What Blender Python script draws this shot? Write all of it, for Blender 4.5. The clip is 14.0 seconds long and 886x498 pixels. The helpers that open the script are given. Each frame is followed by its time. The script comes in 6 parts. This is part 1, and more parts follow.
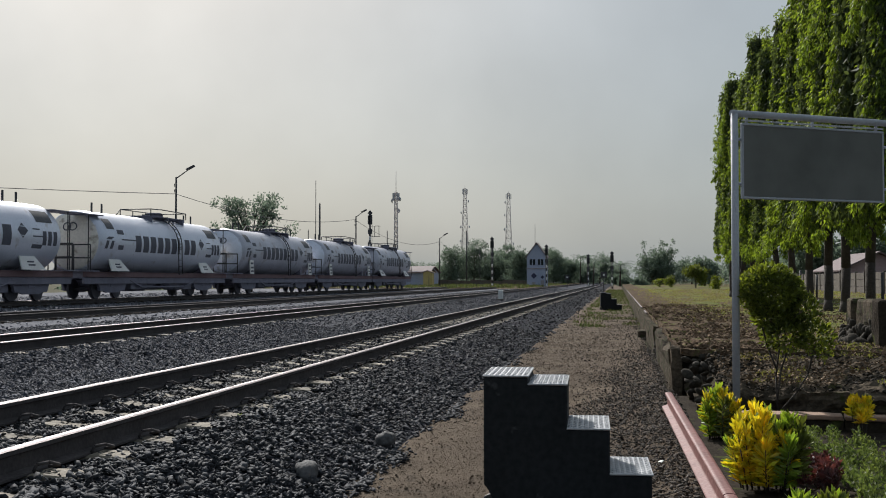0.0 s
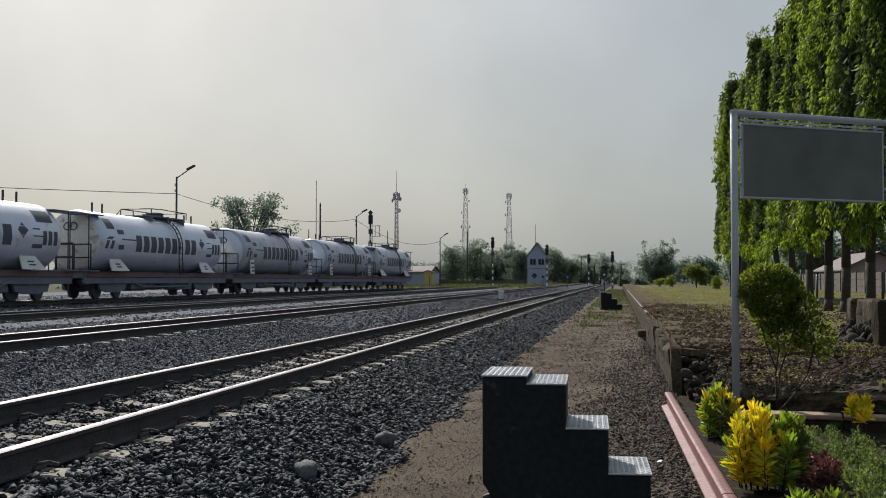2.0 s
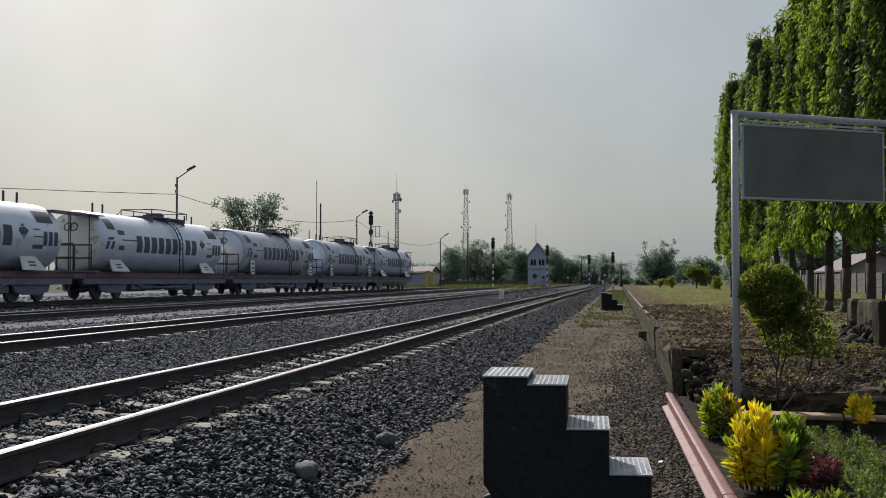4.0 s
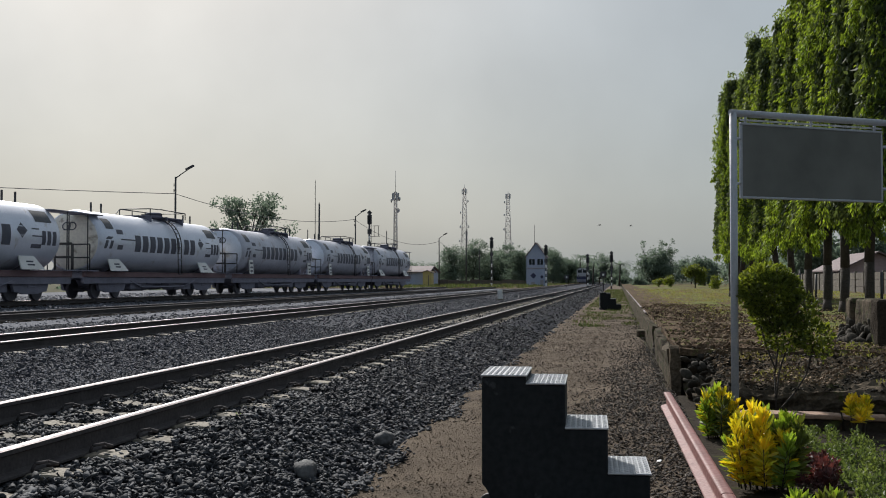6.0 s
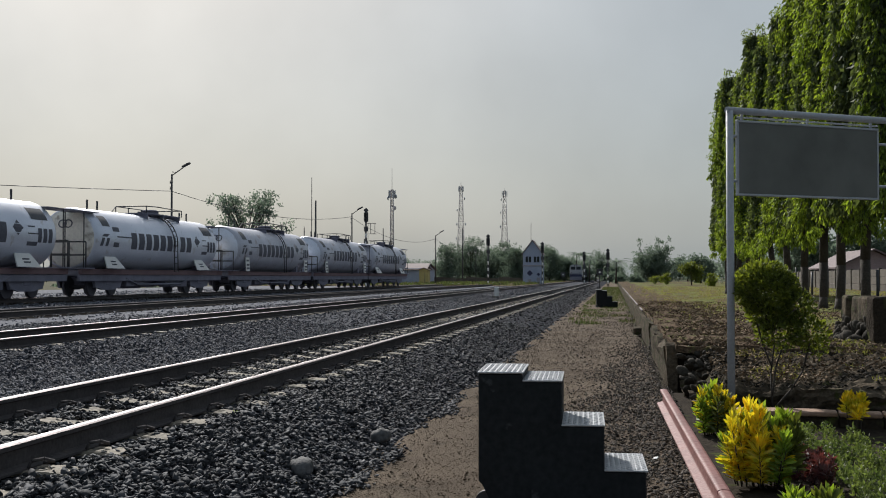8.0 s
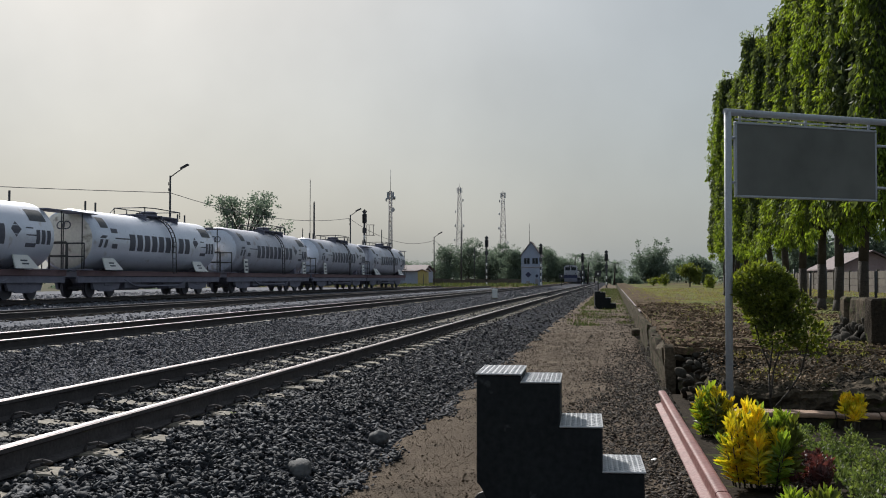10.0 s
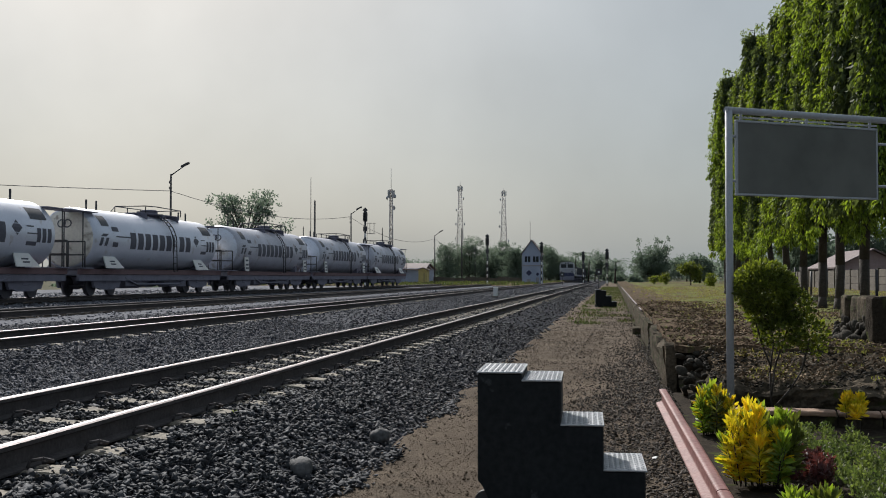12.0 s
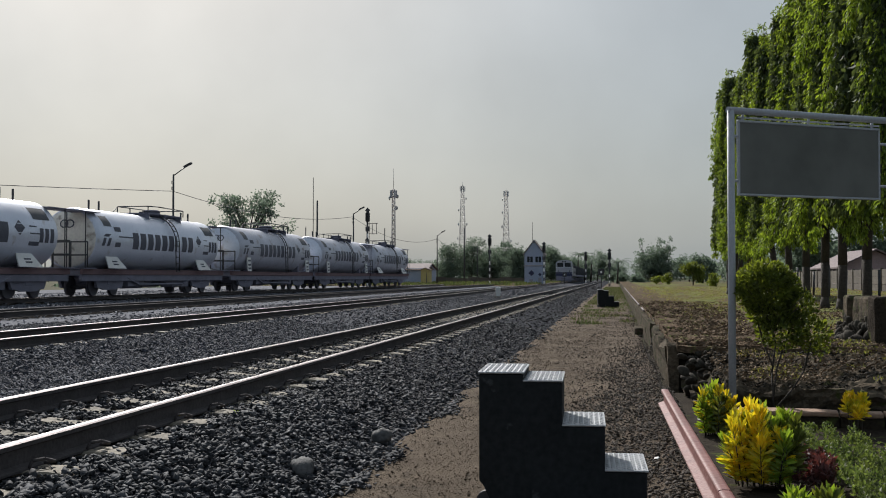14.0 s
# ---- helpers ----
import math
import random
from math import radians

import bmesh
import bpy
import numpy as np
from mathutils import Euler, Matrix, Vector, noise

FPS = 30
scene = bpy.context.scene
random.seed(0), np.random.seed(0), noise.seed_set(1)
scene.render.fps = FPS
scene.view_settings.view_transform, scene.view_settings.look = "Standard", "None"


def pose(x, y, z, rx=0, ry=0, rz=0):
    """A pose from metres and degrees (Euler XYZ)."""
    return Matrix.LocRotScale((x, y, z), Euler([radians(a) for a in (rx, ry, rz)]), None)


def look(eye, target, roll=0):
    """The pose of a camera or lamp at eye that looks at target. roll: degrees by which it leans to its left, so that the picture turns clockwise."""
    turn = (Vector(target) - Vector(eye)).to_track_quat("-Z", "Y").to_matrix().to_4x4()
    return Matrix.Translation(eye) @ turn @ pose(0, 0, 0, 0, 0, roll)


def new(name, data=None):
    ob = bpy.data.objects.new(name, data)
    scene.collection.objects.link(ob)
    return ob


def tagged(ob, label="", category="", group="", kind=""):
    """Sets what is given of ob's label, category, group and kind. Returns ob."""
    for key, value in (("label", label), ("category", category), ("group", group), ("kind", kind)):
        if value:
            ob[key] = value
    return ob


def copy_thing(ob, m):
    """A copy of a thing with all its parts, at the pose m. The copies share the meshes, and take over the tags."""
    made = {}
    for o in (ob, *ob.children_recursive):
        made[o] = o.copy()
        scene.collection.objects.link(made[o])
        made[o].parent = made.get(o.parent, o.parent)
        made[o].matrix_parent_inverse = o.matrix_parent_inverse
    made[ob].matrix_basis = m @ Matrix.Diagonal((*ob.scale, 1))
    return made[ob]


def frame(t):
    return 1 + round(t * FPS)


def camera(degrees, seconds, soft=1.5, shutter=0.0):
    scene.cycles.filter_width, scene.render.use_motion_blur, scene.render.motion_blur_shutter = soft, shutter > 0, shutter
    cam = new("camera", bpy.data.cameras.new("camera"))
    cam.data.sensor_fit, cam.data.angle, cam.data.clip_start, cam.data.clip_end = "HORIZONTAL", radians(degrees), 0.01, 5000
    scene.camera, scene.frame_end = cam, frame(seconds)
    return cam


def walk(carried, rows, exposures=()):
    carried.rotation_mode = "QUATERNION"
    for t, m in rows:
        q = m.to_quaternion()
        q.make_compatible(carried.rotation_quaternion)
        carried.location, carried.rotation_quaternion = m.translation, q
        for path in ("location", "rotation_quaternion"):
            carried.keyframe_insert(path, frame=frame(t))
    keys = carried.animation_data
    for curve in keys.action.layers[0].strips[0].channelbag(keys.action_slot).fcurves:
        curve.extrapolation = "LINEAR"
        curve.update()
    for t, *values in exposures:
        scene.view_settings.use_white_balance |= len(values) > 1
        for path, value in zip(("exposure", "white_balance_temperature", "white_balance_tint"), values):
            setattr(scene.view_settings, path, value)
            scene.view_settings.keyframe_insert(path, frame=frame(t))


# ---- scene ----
# ---- camera and its path ----
cam = camera(44.21, 14.0, soft=1.0)
YAW, TILT, EYE, PER = 9.125, 1.641, 1.2, 0.02969
# seconds, turn and tilt of the hand-held camera in thirty-fourths of a degree, sway in millimetres
SWAY = ((0, 0, 0, 0, 0), (0.5, .6, 0, 6, 0), (1, .1, -.3, 8, 0), (1.5, .7, -.3, 8, 0), (2, 1, -.4, 9, 0), (2.5, 1, 0, 7, 0), (3, 1.7, .8, 6, 0),
        (5.5, .3, 0, 8, -1), (6, -.8, -.3, 7, -2), (6.5, -2.2, -1.7, 7, -3), (7, -4, -3, 6, -4), (7.5, -5.7, -3.6, 6, -4),
        (8, -7, -4.7, 6, -4), (10.5, -9.8, -1.7, 8, -4), (11, -8.8, -2.6, 7, -5), (11.5, -8.8, -4.7, 6, -5), (12, -8.5, -5, 6, -4),
        (12.5, -7.9, -4.9, 8, -4), (13, -6.8, -4.6, 10, -3), (13.5, -5.7, -4.4, 11, -4), (14, -4.2, -4.7, 11, -4))
walk(cam, [(t, pose(x / 1000, 0, EYE + z / 1000, 90 + TILT + b * PER, 0, YAW + a * PER)) for t, a, b, x, z in SWAY], exposures=((0, 0.03, 6230, 10), (14, 0.03, 6230, 10)))

# ---- world and sun ----
SUN_AZ, SUN_EL = radians(-27), radians(35)
world = bpy.data.worlds.new("world")
scene.world = world
world.use_nodes = True
wn = world.node_tree
sky = wn.nodes.new("ShaderNodeTexSky")
sky.sky_type = "NISHITA"
sky.sun_disc, sky.sun_elevation, sky.sun_rotation = False, SUN_EL, SUN_AZ
sky.air_density, sky.dust_density, sky.ozone_density = 1.0, 3.6, 1.0
veil = wn.nodes.new("ShaderNodeMix")
veil.data_type = "RGBA"
veil.inputs[7].default_value = (3.36, 3.80, 3.92, 1)
wn.links.new(sky.outputs[0], veil.inputs[6])
# haze: thick towards the horizon, thinner overhead
way, height, thick = wn.nodes.new("ShaderNodeTexCoord"), wn.nodes.new("ShaderNodeSeparateXYZ"), wn.nodes.new("ShaderNodeMapRange")
wn.links.new(way.outputs["Generated"], height.inputs[0])
wn.links.new(height.outputs["Z"], thick.inputs[0])
thick.inputs[1].default_value, thick.inputs[2].default_value, thick.inputs[3].default_value, thick.inputs[4].default_value = 0.0, 0.75, 0.81, 0.62
wn.links.new(thick.outputs[0], veil.inputs[0])
# thin uneven high cloud
coords, cloud, cover = wn.nodes.new("ShaderNodeTexCoord"), wn.nodes.new("ShaderNodeTexNoise"), wn.nodes.new("ShaderNodeMapRange")
cloud.inputs["Scale"].default_value, cloud.inputs["Detail"].default_value = 3.6, 5.0
wn.links.new(coords.outputs["Generated"], cloud.inputs["Vector"])
wn.links.new(cloud.outputs["Fac"], cover.inputs[0])
cover.inputs[1].default_value, cover.inputs[2].default_value, cover.inputs[3].default_value, cover.inputs[4].default_value = 0.32, 0.68, 0.90, 1.11
lit = wn.nodes.new("ShaderNodeVectorMath")
lit.operation = "SCALE"
wn.links.new(veil.outputs[2], lit.inputs[0])
wn.links.new(cover.outputs[0], lit.inputs["Scale"])
wn.links.new(lit.outputs[0], wn.nodes["Background"].inputs[0])
wn.nodes["Background"].inputs[1].default_value = 0.096
sun = new("sun", bpy.data.lights.new("sun", "SUN"))
sun.data.energy, sun.data.angle, sun.data.color = 4.8, radians(0.8), (1.0, 0.945, 0.87)
sun.matrix_world = look((0, 0, 0), (-math.sin(SUN_AZ) * math.cos(SUN_EL), -math.cos(SUN_AZ) * math.cos(SUN_EL), -math.sin(SUN_EL)))
scene.view_settings.exposure = 0.0


# ---- materials ----
def mat(name, a, b=None, rough=0.7, metal=0.0, scale=3.0, fine=40.0, bump=0.0, spots=None, spot_at=0.62, vary=0.0, through_light=None, spec=0.4, island=0.0, coord="Object"):
    """Two tones mixed by a coarse and a fine noise, optional stains of a third tone, relief, and a change from piece to piece."""
    m = bpy.data.materials.new(name)
    m.use_nodes = True
    nt = m.node_tree
    ns, ln = nt.nodes, nt.links
    p = ns["Principled BSDF"]
    p.inputs["Roughness"].default_value, p.inputs["Metallic"].default_value = rough, metal
    p.inputs["Specular IOR Level"].default_value = spec
    b = b or tuple(c * 0.7 for c in a)
    tc = ns.new("ShaderNodeTexCoord")

    def tex(s, detail=4.0):
        n = ns.new("ShaderNodeTexNoise")
        n.inputs["Scale"].default_value, n.inputs["Detail"].default_value = s, detail
        ln.new(tc.outputs[coord], n.inputs["Vector"])
        return n.outputs["Fac"]

    def mix(fac, c1, c2, kind="MIX"):
        n = ns.new("ShaderNodeMix")
        n.data_type, n.blend_type = "RGBA", kind
        for i, c in ((0, fac), (6, c1), (7, c2)):
            if isinstance(c, bpy.types.NodeSocket):
                ln.new(c, n.inputs[i])
            else:
                n.inputs[i].default_value = c if i == 0 else (*c, 1)
        return n.outputs[2]

    def ramp(sock, lo, hi):
        n = ns.new("ShaderNodeMapRange")
        n.inputs[1].default_value, n.inputs[2].default_value = lo, hi
        ln.new(sock, n.inputs[0])
        return n.outputs[0]

    coarse, small = tex(scale), tex(fine, 6.0)
    add = ns.new("ShaderNodeMath")
    add.operation = "ADD"
    ln.new(coarse, add.inputs[0])
    ln.new(small, add.inputs[1])
    col = mix(ramp(add.outputs[0], 0.75, 1.25), a, b)
    if spots:
        col = mix(ramp(tex(scale * 2.3, 5.0), spot_at, spot_at + 0.1), col, spots)
    if vary or island:
        if vary:
            src = ns.new("ShaderNodeObjectInfo").outputs["Random"]
        else:
            src = ns.new("ShaderNodeNewGeometry").outputs["Random Per Island"]
        k = max(vary, island)
        r = ns.new("ShaderNodeMapRange")
        r.inputs[3].default_value, r.inputs[4].default_value = 1 - k, 1 + k
        ln.new(src, r.inputs[0])
        hsv = ns.new("ShaderNodeHueSaturation")
        ln.new(r.outputs[0], hsv.inputs["Value"])
        ln.new(col, hsv.inputs["Color"])
        col = hsv.outputs[0]
    ln.new(col, p.inputs["Base Color"])
    rr = ns.new("ShaderNodeMapRange")
    rr.inputs[1].default_value, rr.inputs[2].default_value = 0.3, 0.7
    rr.inputs[3].default_value, rr.inputs[4].default_value = max(rough - 0.1, 0.05), min(rough + 0.12, 1)
    ln.new(small, rr.inputs[0])
    ln.new(rr.outputs[0], p.inputs["Roughness"])
    if bump:
        bn = ns.new("ShaderNodeBump")
        bn.inputs["Strength"].default_value, bn.inputs["Distance"].default_value = min(bump, 1), 0.02 * max(bump, 0.3)
        ln.new(add.outputs[0], bn.inputs["Height"])
        ln.new(bn.outputs[0], p.inputs["Normal"])
    if through_light:
        tr = ns.new("ShaderNodeBsdfTranslucent")
        ln.new(mix(1.0, col, through_light, "MULTIPLY"), tr.inputs["Color"])
        ms = ns.new("ShaderNodeAddShader")
        ln.new(p.outputs[0], ms.inputs[0])
        ln.new(tr.outputs[0], ms.inputs[1])
        ln.new(ms.outputs[0], ns["Material Output"].inputs["Surface"])
    return m


M_SOIL = mat("soil_and_dry_grass", (0.06, 0.066, 0.028), (0.075, 0.065, 0.04), 0.95, scale=0.25, fine=9, bump=0.6, spots=(0.05, 0.08, 0.02), spec=0.05)
M_PATH = mat("trodden_path", (0.172, 0.135, 0.10), (0.09, 0.071, 0.054), 0.95, spec=0.05, scale=1.6, fine=75, bump=1.0, spots=(0.085, 0.07, 0.055), spot_at=0.6)
M_GRIT = mat("dark_grit", (0.04, 0.037, 0.034), (0.022, 0.021, 0.02), 0.9, spec=0.05, scale=2, fine=70, bump=0.8)
# Loop and yard ballast step paler than the near bed to imitate haze.
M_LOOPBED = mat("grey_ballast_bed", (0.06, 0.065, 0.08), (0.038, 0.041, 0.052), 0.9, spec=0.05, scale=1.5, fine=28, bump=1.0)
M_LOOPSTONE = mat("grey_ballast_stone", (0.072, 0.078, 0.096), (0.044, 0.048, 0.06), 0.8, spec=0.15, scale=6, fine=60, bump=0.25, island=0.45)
M_YARDBED = mat("hazed_yard_ballast", (0.17, 0.175, 0.20), (0.11, 0.115, 0.135), 0.9, spec=0.05, scale=1.5, fine=28, bump=1.0)
M_YARDSTONE = mat("hazed_yard_stone", (0.17, 0.175, 0.2), (0.11, 0.115, 0.135), 0.8, spec=0.15, scale=6, fine=60, bump=0.25, island=0.45)
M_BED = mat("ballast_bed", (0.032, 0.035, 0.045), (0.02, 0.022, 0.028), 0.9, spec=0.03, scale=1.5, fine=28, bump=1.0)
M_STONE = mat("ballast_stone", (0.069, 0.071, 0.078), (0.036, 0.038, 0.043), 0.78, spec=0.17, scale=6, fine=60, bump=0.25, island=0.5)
M_RAILTOP = mat("polished_rail_head", (0.66, 0.61, 0.62), (0.50, 0.45, 0.46), 0.22, metal=1.0, scale=4, fine=30)
M_RAILSIDE = mat("brushed_rail_head", (0.17, 0.135, 0.14), (0.11, 0.088, 0.09), 0.55, metal=0.6, scale=4, fine=30)
M_RAIL = mat("rusty_rail", (0.085, 0.076, 0.076), (0.055, 0.049, 0.05), 0.85, spec=0.15, scale=5, fine=50, bump=0.3)
M_SLEEPER = mat("sleeper_concrete", (0.25, 0.215, 0.165), (0.16, 0.14, 0.11), 0.85, scale=4, fine=45, bump=0.3, spots=(0.15, 0.11, 0.08), vary=0.18)
M_BLACK = mat("black_paint_worn", (0.021, 0.024, 0.027), (0.012, 0.014, 0.016), 0.7, spec=0.15, scale=3, fine=30, bump=0.15, spots=(0.085, 0.09, 0.095), spot_at=0.65)
M_CHECKER = mat("checker_plate", (0.50, 0.51, 0.53), (0.38, 0.39, 0.41), 0.58, metal=0.25, scale=5, fine=60, bump=0.25)
M_PINK = mat("pink_painted_steel", (0.245, 0.10, 0.09), (0.155, 0.06, 0.054), 0.55, scale=4, fine=40, bump=0.1, spots=(0.30, 0.17, 0.13), spot_at=0.66)
M_PLASTER = mat("mossy_plaster", (0.125, 0.10, 0.072), (0.036, 0.031, 0.024), 0.95, spec=0.05, scale=4.2, fine=25, bump=0.7, spots=(0.055, 0.06, 0.03), spot_at=0.52)
M_COBBLE = mat("dark_cobble", (0.068, 0.06, 0.05), (0.03, 0.028, 0.023), 0.9, spec=0.1, scale=7, fine=40, bump=0.5, vary=0.3)
M_TERRACE = mat("damp_rubble_soil", (0.13, 0.104, 0.076), (0.046, 0.039, 0.03), 0.95, spec=0.03, scale=3.2, fine=26, bump=1.0, spots=(0.07, 0.08, 0.028), spot_at=0.6)
M_TURF = mat("platform_turf", (0.155, 0.108, 0.072), (0.06, 0.045, 0.032), 0.95, spec=0.03, scale=2.6, fine=30, bump=1.0, spots=(0.115, 0.125, 0.04), spot_at=0.57)
M_LAWN = mat("sunlit_rough_lawn", (0.165, 0.185, 0.05), (0.11, 0.10, 0.05), 0.95, spec=0.03, scale=1.3, fine=18, bump=1.0, spots=(0.07, 0.09, 0.026), spot_at=0.55)
M_DIRT = mat("rubble_soil", (0.048, 0.039, 0.03), (0.025, 0.021, 0.017), 0.95, spec=0.03, scale=2, fine=30, bump=0.9, spots=(0.075, 0.085, 0.03), spot_at=0.6)
M_TERRA = mat("terracotta_kerb", (0.33, 0.215, 0.15), (0.24, 0.155, 0.11), 0.8, scale=5, fine=40, bump=0.35, spots=(0.12, 0.09, 0.06), vary=0.12)
M_GALV = mat("grey_painted_tube", (0.42, 0.44, 0.48), (0.34, 0.36, 0.40), 0.6, spec=0.2, scale=4, fine=50)
M_BOARD = mat("sign_back_panel", (0.16, 0.165, 0.155), (0.115, 0.12, 0.112), 0.6, spec=0.2, scale=0.8, fine=3)
# Silver paint tilted towards blue, partly to imitate haze over the wagons.
M_TANK = mat("silver_tank_paint", (0.66, 0.70, 0.80), (0.54, 0.58, 0.68), 0.36, metal=0.4, scale=0.6, fine=14, spots=(0.38, 0.37, 0.38), spot_at=0.62)
M_TANKGREY = mat("darker_grey_tank_paint", (0.47, 0.49, 0.57), (0.35, 0.365, 0.43), 0.42, metal=0.35, scale=0.7, fine=14, spots=(0.27, 0.25, 0.27), spot_at=0.58)
# Dusty cream ends, brightened further to imitate light on a shaded face.
M_TANKEND = mat("brightened_dusty_tank_end", (0.76, 0.74, 0.69), (0.60, 0.58, 0.56), 0.5, spec=0.2, scale=0.9, fine=10, spots=(0.34, 0.31, 0.28), spot_at=0.6)
M_SOLEBAR = mat("rusty_red_solebar", (0.20, 0.135, 0.14), (0.15, 0.105, 0.115), 0.85, spec=0.15, scale=2, fine=25, bump=0.2)
# Underframe grey-blue raised above its own dark tone to imitate haze.
M_TANKLOW = mat("haze_lifted_underframe", (0.23, 0.23, 0.285), (0.165, 0.165, 0.21), 0.85, spec=0.15, scale=2, fine=25, bump=0.2)
M_WHEEL = mat("grimy_wheel_steel", (0.13, 0.125, 0.145), (0.09, 0.088, 0.10), 0.8, spec=0.2, scale=2, fine=25)
M_MARK = mat("dark_lettering_paint", (0.085, 0.09, 0.12), (0.06, 0.065, 0.09), 0.6, scale=3, fine=30)
M_WHITE = mat("white_paint", (0.75, 0.75, 0.74), (0.62, 0.62, 0.60), 0.6, scale=2, fine=30, spots=(0.45, 0.43, 0.40), spot_at=0.66)
M_STEEL = mat("dark_steel", (0.06, 0.06, 0.065), (0.04, 0.04, 0.045), 0.6, scale=3, fine=30)
# Mast steel paled so the distant lattice looks veiled by haze.
M_MAST = mat("hazed_mast_steel", (0.60, 0.56, 0.55), (0.5, 0.46, 0.45), 0.6, metal=0.2, scale=1, fine=10)
M_BARK = mat("grey_bark", (0.07, 0.058, 0.048), (0.038, 0.032, 0.027), 0.95, scale=5, fine=30, bump=0.8)
M_LEAF = mat("glossy_drooping_leaf", (0.085, 0.115, 0.028), (0.055, 0.082, 0.022), 0.58, spec=0.08, scale=0.6, fine=4, island=0.5, through_light=(1.75, 1.7, 0.42))
# Inner leaves: shade of the crown put into a darker leaf colour.
M_INNER = mat("shade_toned_inner_leaf", (0.06, 0.078, 0.036), (0.042, 0.055, 0.028), 0.7, spec=0.12, scale=0.6, fine=4, island=0.4, through_light=(0.8, 0.8, 0.4))
M_YOUNG = mat("yellow_green_leaf", (0.095, 0.115, 0.03), (0.06, 0.08, 0.022), 0.6, spec=0.1, scale=0.6, fine=4, island=0.45, through_light=(0.9, 0.85, 0.3))
# Far foliage is greyed and lifted; distance haze sits in this colour.
M_LEAF2 = mat("hazed_broad_leaf", (0.09, 0.112, 0.088), (0.068, 0.088, 0.07), 0.75, spec=0.1, scale=0.5, fine=4, island=0.25, through_light=(1.1, 1.15, 1.0))
M_SHRUB = mat("clipped_shrub_leaf", (0.076, 0.094, 0.02), (0.036, 0.05, 0.014), 0.6, spec=0.2, scale=3, fine=10, island=0.55, through_light=(1.7, 1.6, 0.5))
M_CROTON = mat("yellow_croton_leaf", (0.58, 0.42, 0.018), (0.34, 0.34, 0.02), 0.38, scale=9, fine=20, island=0.35, through_light=(0.75, 0.7, 0.3))
M_CROTONG = mat("green_croton_leaf", (0.10, 0.155, 0.02), (0.15, 0.19, 0.025), 0.42, scale=9, fine=20, island=0.35, through_light=(1.1, 1.1, 0.5))
# Darker croton leaf carries the shade of the plants' far side.
M_CROTOND = mat("shade_toned_croton_leaf", (0.065, 0.085, 0.018), (0.095, 0.10, 0.02), 0.55, scale=9, fine=20, island=0.4, through_light=(0.8, 0.8, 0.4))
M_GCOVER = mat("ground_cover_leaf", (0.09, 0.105, 0.034), (0.036, 0.05, 0.018), 0.6, spec=0.2, scale=5, fine=15, island=0.4, through_light=(1.0, 1.1, 0.6))
M_RED = mat("red_foliage", (0.07, 0.021, 0.022), (0.035, 0.015, 0.015), 0.6, scale=5, fine=15, island=0.5, through_light=(1.0, 0.8, 0.6))
M_GRASS = mat("grass_blade", (0.12, 0.135, 0.042), (0.125, 0.10, 0.05), 0.8, spec=0.1, scale=0.6, fine=5, island=0.45, through_light=(1.1, 1.1, 0.5))
M_VERGE = mat("dry_verge_grass", (0.052, 0.078, 0.030), (0.070, 0.068, 0.036), 0.8, spec=0.1, scale=0.6, fine=5, island=0.45, through_light=(0.6, 0.6, 0.35))
M_GRITSTONE = mat("brown_grit_stone", (0.092, 0.078, 0.065), (0.045, 0.038, 0.032), 0.8, spec=0.15, scale=6, fine=60, island=0.6)
M_TIMBER = mat("old_timber_sleeper", (0.05, 0.043, 0.038), (0.03, 0.026, 0.024), 0.9, spec=0.05, scale=4, fine=40, vary=0.2)
M_LITTER = mat("dry_leaf_litter", (0.24, 0.18, 0.12), (0.12, 0.085, 0.058), 0.9, spec=0.1, scale=2, fine=15, island=0.5)
M_CWALL = mat("raw_concrete_wall", (0.135, 0.116, 0.092), (0.085, 0.073, 0.06), 0.9, scale=1.2, fine=20, bump=0.3, spots=(0.13, 0.12, 0.10), vary=0.1)
M_PINKWALL = mat("faded_pink_house_paint", (0.42, 0.32, 0.33), (0.33, 0.25, 0.26), 0.8, scale=0.7, fine=8)
M_CABIN = mat("pale_blue_wall_paint", (0.36, 0.41, 0.54), (0.29, 0.34, 0.46), 0.7, scale=0.7, fine=8, spots=(0.35, 0.38, 0.45))
M_ROOF = mat("roof_tiles", (0.20, 0.15, 0.15), (0.14, 0.11, 0.11), 0.8, scale=2, fine=12, bump=0.4)
M_SHEET = mat("sheet_roof", (0.34, 0.33, 0.36), (0.26, 0.25, 0.28), 0.5, metal=0.3, scale=1, fine=12)
M_GLASS = mat("dark_window_glass", (0.02, 0.025, 0.03), (0.015, 0.02, 0.025), 0.2, scale=2, fine=10, spec=0.3)
M_YELLOW = mat("yellow_wall_paint", (0.48, 0.40, 0.16), (0.38, 0.32, 0.13), 0.7, scale=2, fine=15)
M_LOCO = mat("white_locomotive_paint", (0.37, 0.38, 0.42), (0.28, 0.29, 0.33), 0.5, scale=1, fine=10, spots=(0.4, 0.4, 0.42), spot_at=0.66)
M_NAVY = mat("navy_stripe_paint", (0.03, 0.035, 0.09), (0.025, 0.03, 0.07), 0.4, scale=1, fine=10)
M_CARGO = mat("grey_wagon_paint", (0.10, 0.105, 0.12), (0.07, 0.075, 0.085), 0.7, scale=1, fine=10)
M_ROCK = mat("weathered_rock", (0.105, 0.104, 0.106), (0.05, 0.05, 0.051), 0.85, scale=6, fine=35, bump=0.6)


